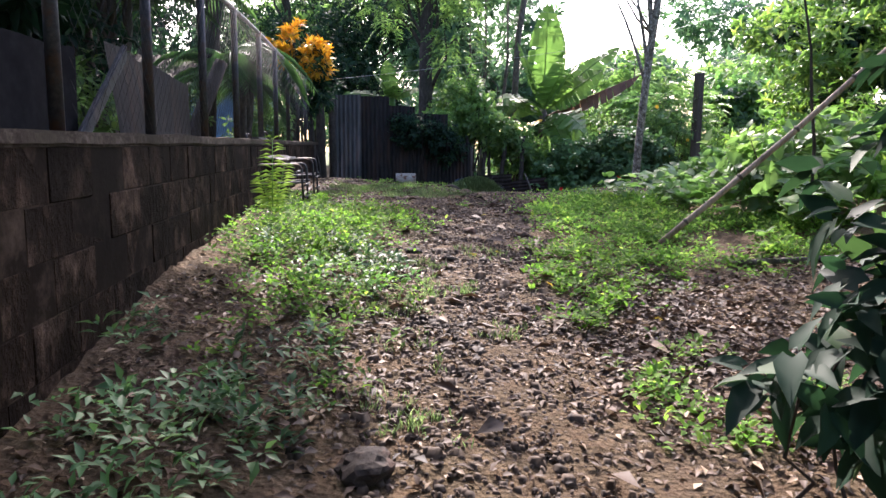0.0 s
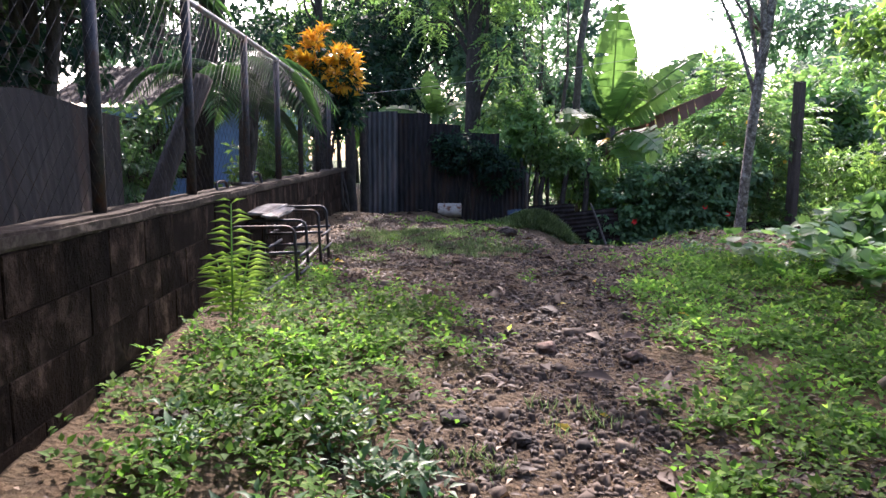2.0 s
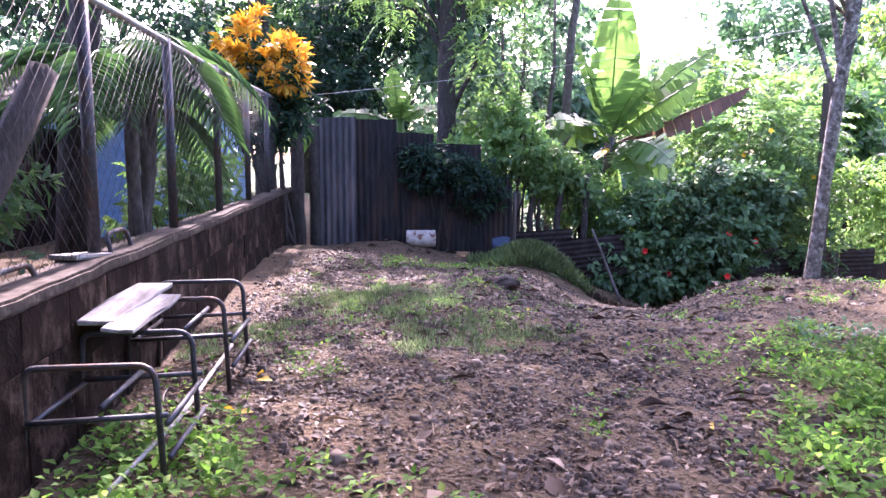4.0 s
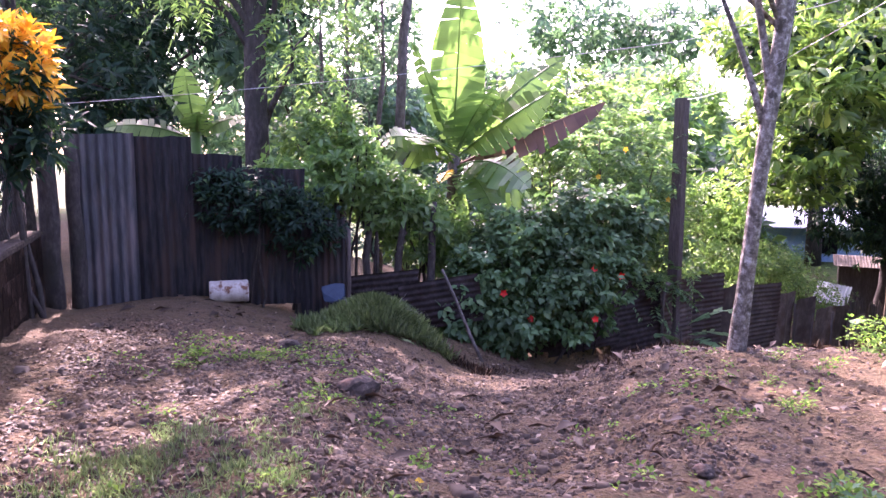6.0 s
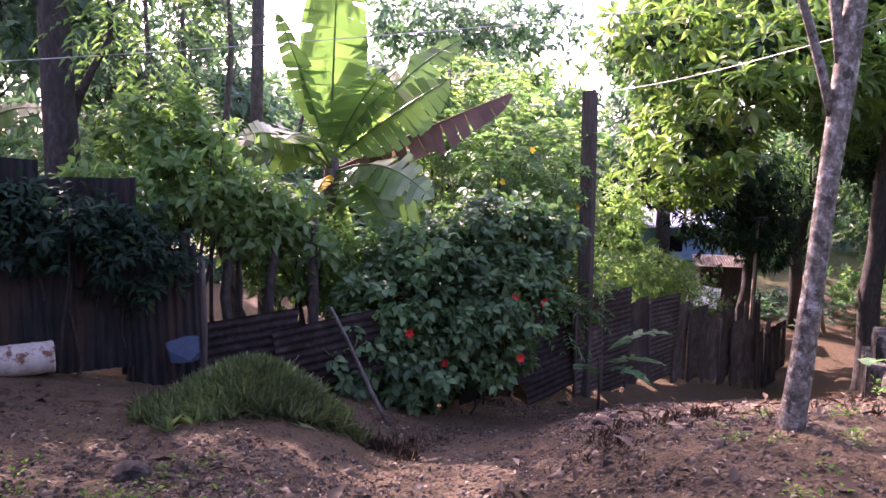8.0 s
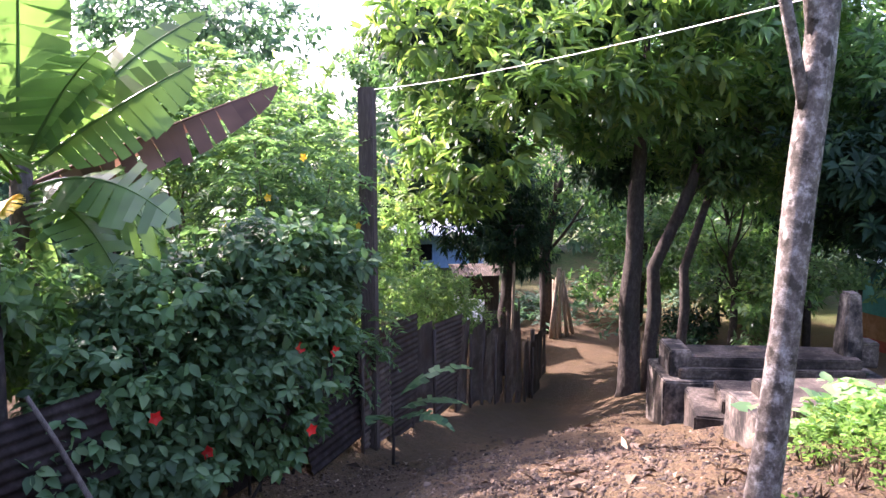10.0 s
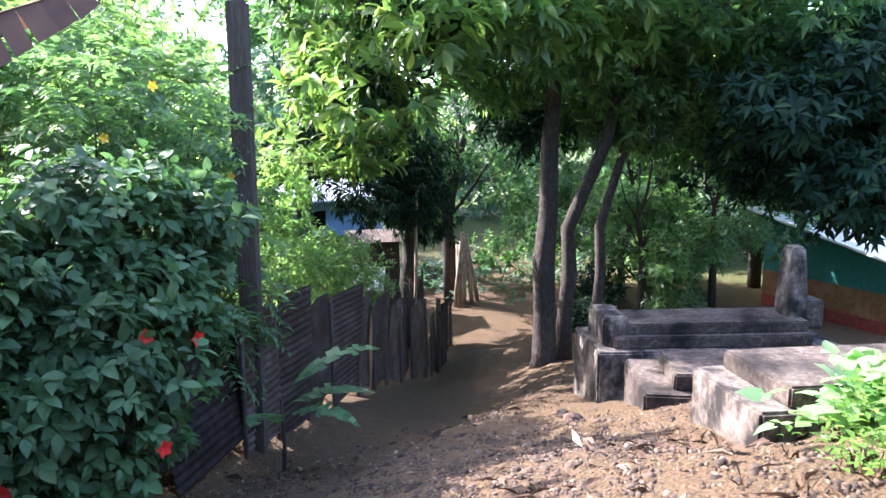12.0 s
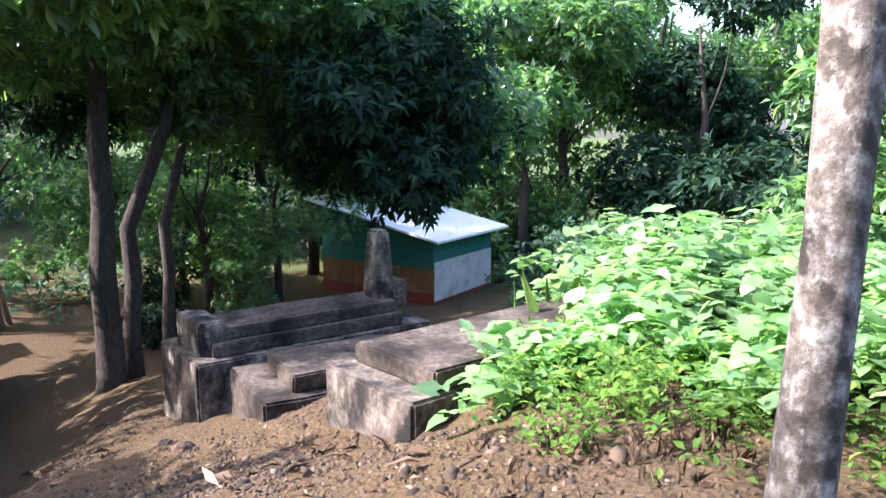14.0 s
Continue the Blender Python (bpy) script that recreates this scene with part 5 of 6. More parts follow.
for k, (x, y) in enumerate(((-2.9, 5.6), (-3.6, 9.3), (-3.1, 12.2), (-3.4, 3.6))):
    shrub("shrub", (x, y, 1.0), "sunlit green shrub behind the fence", 85 + k, [(0, 0, 0.6, 0.5, 0.6, 0.5), (0.1, 0.4, 0.9, 0.4, 0.5, 0.4)], 260, (L_FRESH, L_MID)[k % 2], BARK_DARK, k=6, L=0.13, ratio=0.4)

# ---- the big glossy tree over the track ----
z2 = float(height(12.5, 18.2))
over = [(-1.4, 0.6, 7.3, 1.8, 1.6, 0.9), (-1.8, 2.8, 5.9, 1.6, 1.4, 0.9), (0.6, -0.8, 7.4, 1.9, 1.7, 0.9), (2.0, -2.0, 5.9, 1.7, 1.6, 1.0),
        (2.6, -3.4, 4.9, 1.6, 1.5, 0.9), (3.4, -4.4, 3.9, 1.5, 1.3, 0.8), (3.4, -2.4, 4.0, 1.3, 1.2, 0.8), (2.4, 0.6, 6.0, 1.7, 1.6, 1.0), (-0.4, -2.4, 6.9, 1.6, 1.4, 0.8), (1.0, 2.4, 6.6, 1.8, 1.6, 1.0), (4.4, -2.0, 4.8, 1.4, 1.4, 1.0),
        (2.6, -5.4, 4.2, 1.4, 1.2, 0.8), (1.2, -3.8, 6.0, 1.5, 1.4, 0.9), (5.6, -1.5, 4.9, 1.5, 1.5, 1.0), (5.2, -3.2, 4.4, 1.4, 1.4, 0.8), (6.4, -0.4, 5.4, 1.5, 1.5, 1.0), (4.6, -0.6, 4.2, 1.2, 1.2, 0.8)]
t2 = tree("tree", (12.5, 18.2, z2), "large spreading tree with glossy dark leaves over the track", 91,
          [(0, 0, -0.3), (0.0, 0.0, 0.1), (-0.02, 0, 0.9), (-0.05, 0.02, 1.8), (0.06, 0, 2.7), (0.15, 0.05, 3.8), (0.25, 0, 5.2), (0.3, 0, 6.6)], [0.30, 0.22, 0.19, 0.18, 0.16, 0.14, 0.11, 0.05],
          over, 5600, L_MANGO, BARK_DARK, fork_from=0.86, limb=0.16, twigs=2, k=8, L=0.24, ratio=0.36, droop=0.3)
OUTER = [(-3.7, 0.6, 4.7, 1.2, 1.1, 0.6), (-2.9, 2.0, 4.0, 1.2, 1.0, 0.6), (-4.4, 1.9, 3.6, 0.8, 0.7, 0.45), (-3.5, -0.7, 5.9, 1.2, 1.1, 0.6), (-4.6, 0.6, 6.3, 1.0, 1.0, 0.5), (-2.4, 0.6, 6.0, 1.2, 1.0, 0.5), (-2.2, -1.6, 7.0, 1.3, 1.1, 0.5), (-1.2, -1.8, 5.9, 0.9, 0.7, 0.35), (-3.2, 1.2, 7.1, 1.2, 1.1, 0.5)]
# Light and shade across the crown are put into the leaf colours below.
leafage("outer_foliage", 92, OUTER, 700, L_SUN, "rosette", t2, "yellow-green leaves with sunlight put into their colour", shell=0.7, k=8, L=0.24, ratio=0.36, droop=0.25, shape=OVATE)
leafage("fringe", 100, [(-4.4, -1.0, 5.3, 0.7, 0.6, 0.35), (-2.6, -1.1, 5.5, 0.8, 0.6, 0.4), (-0.9, -1.4, 5.5, 0.9, 0.6, 0.35), (1.0, -1.6, 5.5, 0.9, 0.7, 0.35), (2.6, -1.9, 5.6, 0.9, 0.7, 0.35)], 170, L_SUN, "rosette", t2, "leaf clusters at the edge of the crown, coloured pale as if lit", shell=0.6, k=9, L=0.27, ratio=0.33, droop=0.35, shape=OVATE)
leafage("backing_foliage", 98, [(x + 1.1, y + 1.2, z + 0.1, rx * 1.05, ry * 1.05, rz * 1.15) for x, y, z, rx, ry, rz in OUTER], 800, L_DARK, "rosette", t2, "leaves inside the crown, coloured dark for shade", shell=0.3, k=8, L=0.24, ratio=0.40, droop=0.3)
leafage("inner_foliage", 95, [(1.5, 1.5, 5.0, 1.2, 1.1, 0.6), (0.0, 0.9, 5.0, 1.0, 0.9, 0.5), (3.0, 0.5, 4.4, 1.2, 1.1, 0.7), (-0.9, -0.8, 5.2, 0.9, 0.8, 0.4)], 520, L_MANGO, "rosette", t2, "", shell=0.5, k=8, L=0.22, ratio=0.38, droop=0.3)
leafage("shade_coloured_foliage", 94, [(0.7, -4.3, 3.35, 0.95, 0.9, 0.7), (1.7, -5.0, 3.9, 1.1, 1.0, 0.9), (1.3, -4.7, 2.95, 0.55, 0.55, 0.4), (-0.1, -3.7, 4.4, 1.0, 0.9, 0.6), (2.8, -3.0, 3.6, 1.3, 1.2, 0.8), (1.0, -4.6, 5.0, 1.2, 1.2, 0.8), (2.6, 2.0, 4.4, 1.5, 1.3, 0.8)], 1500, L_DARK, "rosette", t2, "leaves with shade put into their dark colour", shell=0.3, k=8, L=0.22, ratio=0.36, droop=0.4)
for k, (x, y, lx, ly, r) in enumerate(((13.05, 18.1, 0.5, -0.5, 0.14), (13.6, 17.75, 0.7, -0.2, 0.10))):
    t_ = tree("tree", (x, y, float(height(x, y))), "dark side trunk growing close to the large tree", 93 + k, [(0, 0, -0.3), (0, 0, 0.8), (0.15 * lx, 0.1 * ly, 1.6), (0.05, 0, 2.4), (lx, ly, 4.0), (lx * 1.5, ly * 1.4, 5.5)], [r * 1.2, r, r * 0.95, r * 0.9, r * 0.7, r * 0.3],
              [(lx * 1.6, ly * 1.5, 5.2, 1.2, 1.2, 0.8), (lx * 0.6 + 0.8, ly, 4.4, 0.9, 0.9, 0.6)], 420, L_MANGO, BARK_DARK, group="side trunks", k=8, L=0.20, ratio=0.34)
zl = float(height(14.2, 22.7))
tree("tree", (14.15, 22.7, zl), "dark drooping tree leaning beside the sheet gate", 96, [(-0.1, 0, -0.3), (0, 0, 0.8), (0.2, 0, 1.8), (0.35, 0.1, 2.8), (0.2, 0.1, 4.4), (0, 0, 6)], [0.24, 0.21, 0.18, 0.17, 0.13, 0.05],
     [(-1.1, 0.2, 3.6, 1.0, 0.9, 0.7), (-0.4, -0.2, 3.2, 0.8, 0.8, 0.5), (0.6, 0.1, 3.0, 0.9, 0.9, 0.9), (0.2, 0.3, 4.4, 1.3, 1.3, 0.8), (1.1, 0.5, 3.6, 1.0, 1.0, 0.9), (-0.9, 0.6, 4.9, 1.3, 1.3, 0.8)], 1500, L_DARK, BARK_DARK, k=8, L=0.20, ratio=0.26, droop=0.8)
cut = empty("cut_trunks", (17.2, 23.2, float(height(17.2, 23.2))), 0, "clump of pale cut stems standing against a trunk", "stems")
rc = random.Random(3)
for k in range(12):
    a = rc.uniform(-0.7, 0.7)
    tube("stem", [(a, rc.uniform(-0.2, 0.2), -0.1), (a * 0.35, rc.uniform(-0.1, 0.1), rc.uniform(1.3, 2.0))], [0.05, 0.035], POLE_WOOD, cut, "", 6)
wood_tree(17.3, 23.6, 97, 7.0, 2.6, L_MANGO, "leafy tree above the cut stems", 0.2, 900, 0.19, 7, 0.5)

# ---- dark undergrowth behind the graves ----
for k, (x, y, h, r) in enumerate(((20.2, 22.4, 5.5, 1.9), (18.6, 18.9, 5.0, 1.9), (20.3, 17.6, 5.5, 2.0), (21.5, 20.5, 6.5, 2.4), (23.2, 16.0, 5.5, 2.0))):
    wood_tree(x, y, 110 + k, h, r, (L_MANGO, L_MANGO, L_MID)[k % 3], "dark low-branching tree behind the graves", 0.10, 760, 0.20, 7, 0.18, group="low trees behind the graves")
for k, (x, y, r) in enumerate(((16.4, 19.2, 0.6), (17.8, 17.7, 0.7), (19.0, 20.2, 0.8))):
    shrub("shrub", (x, y, float(height(x, y))), "dark shrub behind the graves", 115 + k, [(0, 0, r * 0.8, r, r, r * 0.7), (r * 0.6, 0.1, r * 0.4, r * 0.7, r * 0.7, r * 0.5)], 200, (L_DARK, L_MID)[k % 2], BARK_DARK, k=6, L=0.17, ratio=0.4)

# ---- woods round about ----
far = [(-12, 30, 11, 4.5), (-6, 31, 12, 4.5), (0.5, 29, 8.2, 3.8), (5, 31, 7.2, 3.9), (9.5, 29.5, 6.8, 3.6), (13.5, 33, 8.5, 4.0), (9.5, 24.5, 6.0, 2.2), (27, 36, 10, 4.2), (31, 30, 10, 4.5), (28, 24, 8, 3.2), (31, 21, 11, 4.5), (29, 15, 10, 4.0),
       (31, 9, 11, 4.5), (27, 5, 10, 4.0), (32, 1, 12, 5.0), (25, -2, 10, 4.0), (24, 17.5, 8, 3.0), (26.5, 11, 8.5, 3.2), (18.5, 3.0, 8.5, 3.2), (38, 14, 14, 6), (38, 4, 15, 6), (36, 25, 14, 6), (6, 39, 9, 5), (16, 41, 11, 6), (-4, 41, 15, 6), (14, -4, 8, 3.2), (20, -9, 11, 5), (27, 37, 14, 6)]
for k, (x, y, h, r) in enumerate(far):
    # Every third nearer tree takes the dark leaf, as colour for forest shade.
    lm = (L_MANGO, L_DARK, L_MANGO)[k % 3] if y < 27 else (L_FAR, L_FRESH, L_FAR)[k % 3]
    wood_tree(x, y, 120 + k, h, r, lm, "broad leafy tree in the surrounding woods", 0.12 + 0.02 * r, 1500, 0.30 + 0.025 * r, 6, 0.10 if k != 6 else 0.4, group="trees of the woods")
wood_tree(18.5, 30.5, 155, 12.5, 3.4, L_MID, "tall full-crowned tree beyond the open yard", 0.26, 1700, 0.30, 6, 0.48)
for k, (x, y, r) in enumerate(((22, 10, 1.3), (24.5, 8, 1.5), (23, 13.8, 1.2), (26, 15, 1.5), (28.5, 7, 1.6), (23, 20, 1.2), (27, 20.5, 1.5), (18, 6, 1.3), (21.5, 5, 1.5), (27, 3, 1.6), (6.5, 24, 1.2), (10, 27, 1.5), (3, 25, 1.6), (-1, 23, 1.5), (24, 29.5, 1.3), (15.5, 29, 1.0))):
    shrub("shrub", (x, y, float(height(x, y))), "green undergrowth bush in the woods", 160 + k, [(0, 0, r * 0.7, r, r, r * 0.7), (r * 0.7, 0.2, r * 0.4, r * 0.7, r * 0.7, r * 0.5), (-r * 0.6, -0.2, r * 0.5, r * 0.7, r * 0.7, r * 0.5)], 420, (L_FAR, L_MID, L_FRESH)[k % 3], BARK_DARK, k=6, L=0.20, ratio=0.42)

# an added tree, crown out of view, that shades the start of the path
tree("tree", (-3.6, 11.2, 1.0), "broad added tree, crown out of view, shading the start of the path", 99, [(0, 0, -0.3), (0.1, 0, 1.2), (0.2, 0.1, 2.4), (0.5, 0.2, 3.6), (1.0, 0.4, 4.8)], [0.17, 0.15, 0.13, 0.11, 0.07],
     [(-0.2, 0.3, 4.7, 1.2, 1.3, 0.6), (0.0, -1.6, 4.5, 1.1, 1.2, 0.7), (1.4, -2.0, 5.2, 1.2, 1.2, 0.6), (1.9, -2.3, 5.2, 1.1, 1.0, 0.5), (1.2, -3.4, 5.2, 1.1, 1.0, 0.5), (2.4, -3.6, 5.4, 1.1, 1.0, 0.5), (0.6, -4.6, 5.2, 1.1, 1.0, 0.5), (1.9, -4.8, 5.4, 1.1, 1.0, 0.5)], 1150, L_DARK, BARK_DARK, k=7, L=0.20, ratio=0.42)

# unseen trees added behind the start, whose crowns close the sky over it
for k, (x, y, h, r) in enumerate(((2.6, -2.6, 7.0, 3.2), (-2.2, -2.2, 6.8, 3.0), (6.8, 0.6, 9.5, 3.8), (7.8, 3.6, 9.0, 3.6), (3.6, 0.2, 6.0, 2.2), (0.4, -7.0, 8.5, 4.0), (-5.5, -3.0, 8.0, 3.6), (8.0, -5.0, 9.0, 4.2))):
    wood_tree(x, y, 240 + k, h, r, L_DARK, "unseen dense dark tree added behind the start to block sky light", 0.22, 1500, 0.26, 7, (0.5, 0.5, 0.25, 0.25, 0.55, 0.15, 0.15, 0.15)[k], group="trees behind the start")

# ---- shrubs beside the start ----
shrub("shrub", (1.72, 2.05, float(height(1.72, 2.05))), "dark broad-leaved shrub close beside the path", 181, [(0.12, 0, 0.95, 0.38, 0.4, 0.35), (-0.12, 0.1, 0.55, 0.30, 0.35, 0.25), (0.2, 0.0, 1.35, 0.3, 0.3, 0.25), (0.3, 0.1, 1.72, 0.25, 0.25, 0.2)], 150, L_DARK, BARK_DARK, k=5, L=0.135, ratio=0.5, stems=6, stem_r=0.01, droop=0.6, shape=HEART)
for k, (x, y, r) in enumerate(((3.6, 7.3, 0.75), (4.4, 8.3, 0.9), (3.3, 9.2, 0.4), (5.0, 6.5, 1.0), (5.6, 9.0, 0.9), (4.4, 10.6, 0.45), (6.4, 7.4, 1.2))):
    shrub("shrub", (x, y, float(height(x, y))), "bright green sprawling shrub at the side of the yard", 190 + k, [(0, 0, r * 0.6, r, r, r * 0.55), (r * 0.5, r * 0.4, r * 0.8, r * 0.6, r * 0.6, r * 0.5)], int((420 if k % 2 else 200) * r + 60), (L_FRESH, L_WEED)[k % 2], BARK, k=6, L=(0.13, 0.10)[k % 2], ratio=(0.8, 0.45)[k % 2], shape=(HEART, OVAL)[k % 2])
fern = empty("fern", (-1.20, 6.15, float(height(-1.2, 6.15))), 0, "upright bright green fern by the wall", "fern")
rngn = np.random.RandomState(7)
for k, (lx, ly, hgt) in enumerate(((0.02, -0.02, 0.66), (0.10, 0.05, 0.45), (-0.10, 0.06, 0.36))):
    s = np.linspace(0.18, 1, 16)
    P = np.array([lx, ly, hgt]) * s[:, None]
    side = np.array([1.0, 0.15 * k, 0])
    Ls = 0.105 * np.sin(np.clip(s * 0.92, 0.1, 1) * math.pi) ** 0.5 + 0.03
    V, F = leaf_arrays(np.vstack([P, P + np.array([0, 0, 0.015])]), np.vstack([np.tile(side, (16, 1)), np.tile(-side, (16, 1))]) + np.array([0, 0, 0.12]) + rngn.normal(0, 0.12, (32, 3)), np.tile([0.1, -0.7, 1.0], (32, 1)), np.tile(Ls, 2), np.tile(Ls * 0.15 + 0.008, 2), OVAL)
    fr = link_mesh("frond", array_mesh("frond", V, F), L_FERN, fern)
    tube("stalk", [(0, 0, -0.1), (lx * 0.5, ly * 0.5, hgt * 0.5), (lx, ly, hgt)], [0.006, 0.005, 0.003], L_FRESH, fr, "", 5)

# ---- ground cover ----


def patch_points(rng, n, zones, clump=0):
    """Spots in soft-edged oval zones (x, y, rx, ry, weight)."""
    Z = np.array(zones, float)
    k = rng.choice(len(Z), n, p=Z[:, 4] / Z[:, 4].sum())
    if clump:
        m = max(4, n // clump)
        own = rng.randint(0, m, n)
        k = k[own]
    else:
        own = np.arange(n)
    a, r = rng.uniform(0, 6.283, n)[own], (np.sqrt(rng.rand(n)) * (1 + 0.25 * rng.normal(size=n)))[own]
    x, y = Z[k, 0] + r * np.cos(a) * Z[k, 2], Z[k, 1] + r * np.sin(a) * Z[k, 3]
    if clump:
        wide = 0.05 + 0.10 * rng.rand(n)[own]
        x, y = x + rng.normal(0, 1, n) * wide, y + rng.normal(0, 1, n) * wide
    keep = x > wall_x(y) + 0.06
    return x[keep], y[keep]


def ground_stuff(name, seed, n, zones, material, label, category, make, clump=0):
    rng = np.random.RandomState(seed)
    x, y = patch_points(rng, n, zones, clump)
    P = np.stack([x, y, height(x, y)], -1)
    V, F = make(rng, P)
    ob = link_mesh(name, array_mesh(name, V, F), material)
    return tagged(ob, label, category, kind="stuff")


def weeds(L, k, hi, ratio=0.5):
    def make(rng, P):
        P = P + np.stack([0 * P[:, 0], 0 * P[:, 0], hi * rng.rand(len(P)) ** 1.4], -1)
        return rosette(rng, P, np.tile([0, 0, 1.0], (len(P), 1)) * 1.0, k, L, ratio, spread=1.15, droop=0.05)
    return make


def blades(L, n, w, splay=0.45):
    def make(rng, P):
        P = np.repeat(P, n, 0) + rng.normal(0, 0.025, (len(P) * n, 3)) * np.array([1, 1, 0])
        D = rng.normal(0, splay, P.shape) + np.array([0, 0, 1.0])
        Ls = L * rng.uniform(0.5, 1.2, len(P))
        return leaf_arrays(P, D, rng.normal(size=P.shape), Ls, np.full(len(P), w), SLIM)
    return make


def fallen(L, ratio, lift=0.012):
    def make(rng, P):
        n = len(P)
        a = rng.uniform(0, 6.283, n)
        D = np.stack([np.cos(a), np.sin(a), rng.normal(0, 0.22, n)], -1)
        N = np.stack([rng.normal(0, 0.45, n), rng.normal(0, 0.45, n), np.ones(n)], -1)
        Ls = L * rng.uniform(0.5, 1.5, n)
        return leaf_arrays(P + np.array([0, 0, lift]), D, N, Ls, Ls * ratio * rng.uniform(0.7, 1.3, n), OVAL)
    return make


CUBE_V = np.array([(-1, -1, -0.6), (1, -1, -0.6), (1, 1, -0.6), (-1, 1, -0.6), (-0.6, -0.7, 0.7), (0.7, -0.6, 0.6), (0.6, 0.7, 0.75), (-0.7, 0.6, 0.6)], float)
CUBE_F = np.array([(0, 1, 5), (0, 5, 4), (1, 2, 6), (1, 6, 5), (2, 3, 7), (2, 7, 6), (3, 0, 4), (3, 4, 7), (4, 5, 6), (4, 6, 7)])


def pebbles(r):
    def make(rng, P):
        n = len(P)
        s = r * rng.lognormal(0, 0.45, n)
        V = CUBE_V[None] * (s[:, None, None] * rng.uniform(0.6, 1.3, (n, 1, 3))) + rng.normal(0, 0.15, (n, 8, 3)) * s[:, None, None]
        a = rng.uniform(0, 6.283, n)
        c, q = np.cos(a)[:, None], np.sin(a)[:, None]
        V = np.stack([V[..., 0] * c - V[..., 1] * q, V[..., 0] * q + V[..., 1] * c, V[..., 2]], -1) + P[:, None]
        return V.reshape(-1, 3), (CUBE_F[None] + (np.arange(n) * 8)[:, None, None]).reshape(-1, 3)
    return make


LEFT = [(-0.35, 3.9, 0.40, 0.9, 0.6), (-0.80, 5.4, 0.55, 1.1, 1.9), (-0.50, 6.6, 0.55, 0.9, 1.5), (-1.2, 7.2, 0.3, 0.9, 0.7)]
RIGHT = [(1.9, 7.4, 0.75, 1.5, 2.4), (2.4, 8.8, 0.9, 0.9, 1.6), (1.6, 5.6, 0.5, 0.7, 1.0), (3.0, 6.2, 0.8, 1.1, 1.4), (1.15, 4.6, 0.3, 0.7, 0.22), (4.2, 10.2, 0.8, 0.6, 0.5), (1.4, 3.2, 0.6, 0.6, 0.14)]
ground_stuff("weed_patch", 201, 2000, LEFT, L_WEED, "low bright green weeds along the wall side of the path", "weeds", weeds(0.040, 5, 0.12, 0.6), 11)
ground_stuff("weed_patch", 202, 5400, RIGHT, L_WEED, "low green creeping weeds at the open side of the path", "weeds", weeds(0.042, 5, 0.08, 0.6), 18)
ground_stuff("dark_weeds", 203, 480, [(-0.6, 2.4, 0.45, 0.8, 1.7), (-0.3, 4.6, 0.4, 0.6, 0.6), (2.2, 9.2, 0.9, 0.5, 1.0)], L_HIB, "darker low weeds in the yard", "weeds", weeds(0.06, 5, 0.14, 0.4), 14)
ground_stuff("sparse_weeds", 204, 560, [(-0.5, 12.6, 0.5, 0.35, 0.8), (-1.2, 8.8, 0.4, 1.2, 0.6), (0.6, 7, 1.4, 3.5, 1.0), (0.2, 10.5, 1.8, 1.6, 1.2), (3.6, 11.6, 1.4, 1.0, 1.0), (-0.6, 12.8, 0.9, 0.9, 0.4), (2.0, 11.2, 1.2, 0.8, 0.3)], L_WEED, "scattered small weeds on the bare earth", "weeds", weeds(0.035, 5, 0.05, 0.55), 6)
ground_stuff("grass_patch", 205, 900, [(-0.95, 10.6, 0.45, 0.55, 1.2), (-0.15, 9.6, 0.5, 0.55, 1.2), (-0.5, 10.4, 0.3, 0.8, 0.5), (-1.5, 9.5, 0.3, 0.8, 0.4), (0.2, 4.2, 0.4, 1.5, 0.4)], L_GRASS, "thin short grass on the trodden earth", "grass", blades(0.05, 9, 0.003), 12)
ground_stuff("grass_tuft", 206, 800, [(0.66, 14.64, 0.50, 0.34, 1.0), (0.25, 14.6, 0.4, 0.3, 0.10)], L_TUFT, "dense dark grass on the small mound by the track", "grass", blades(0.15, 36, 0.0024, 0.7))
ground_stuff("dry_grass", 207, 160, [(1.55, 14.5, 0.22, 0.25, 1.0), (1.9, 14.9, 0.4, 0.3, 0.5), (2.8, 12.9, 0.8, 0.4, 0.5), (4.6, 12.2, 0.7, 0.5, 0.8)], L_DRY, "tufts of dry straw-coloured grass on the bank", "grass", blades(0.09, 9, 0.005))
ground_stuff("leaf_litter", 208, 9500, [(1.7, 3.6, 0.8, 1.3, 2.2), (1.5, 4.6, 0.5, 1.2, 0.9), (-0.4, 3.2, 0.9, 1.2, 0.9), (0.5, 9, 2.2, 3.5, 1.0), (2.8, 4.8, 0.8, 0.7, 0.8), (2.6, 11.6, 2.0, 1.3, 0.5)], L_DRY, "fallen brown and pale dry leaves", "leaf litter", fallen(0.052, 0.42))
ground_stuff("leaf_litter", 209, 420, [(0.5, 6, 1.6, 4.0, 1.0), (1.0, 12.5, 2.2, 1.8, 0.6), (4.5, 13.6, 1.8, 1.0, 0.6), (7, 16.4, 2.5, 0.8, 0.4), (-0.5, 15.1, 1.2, 0.5, 0.3)], L_DRY, "larger curled dry leaves on the earth", "leaf litter", fallen(0.13, 0.38, 0.02))
ground_stuff("yellow_leaf_litter", 210, 13, [(0.3, 6.5, 1.5, 3.5, 1.0), (-1.2, 8.2, 0.3, 0.5, 0.3)], L_YELLOW, "few fallen yellow leaves", "leaf litter", fallen(0.085, 0.45, 0.02))
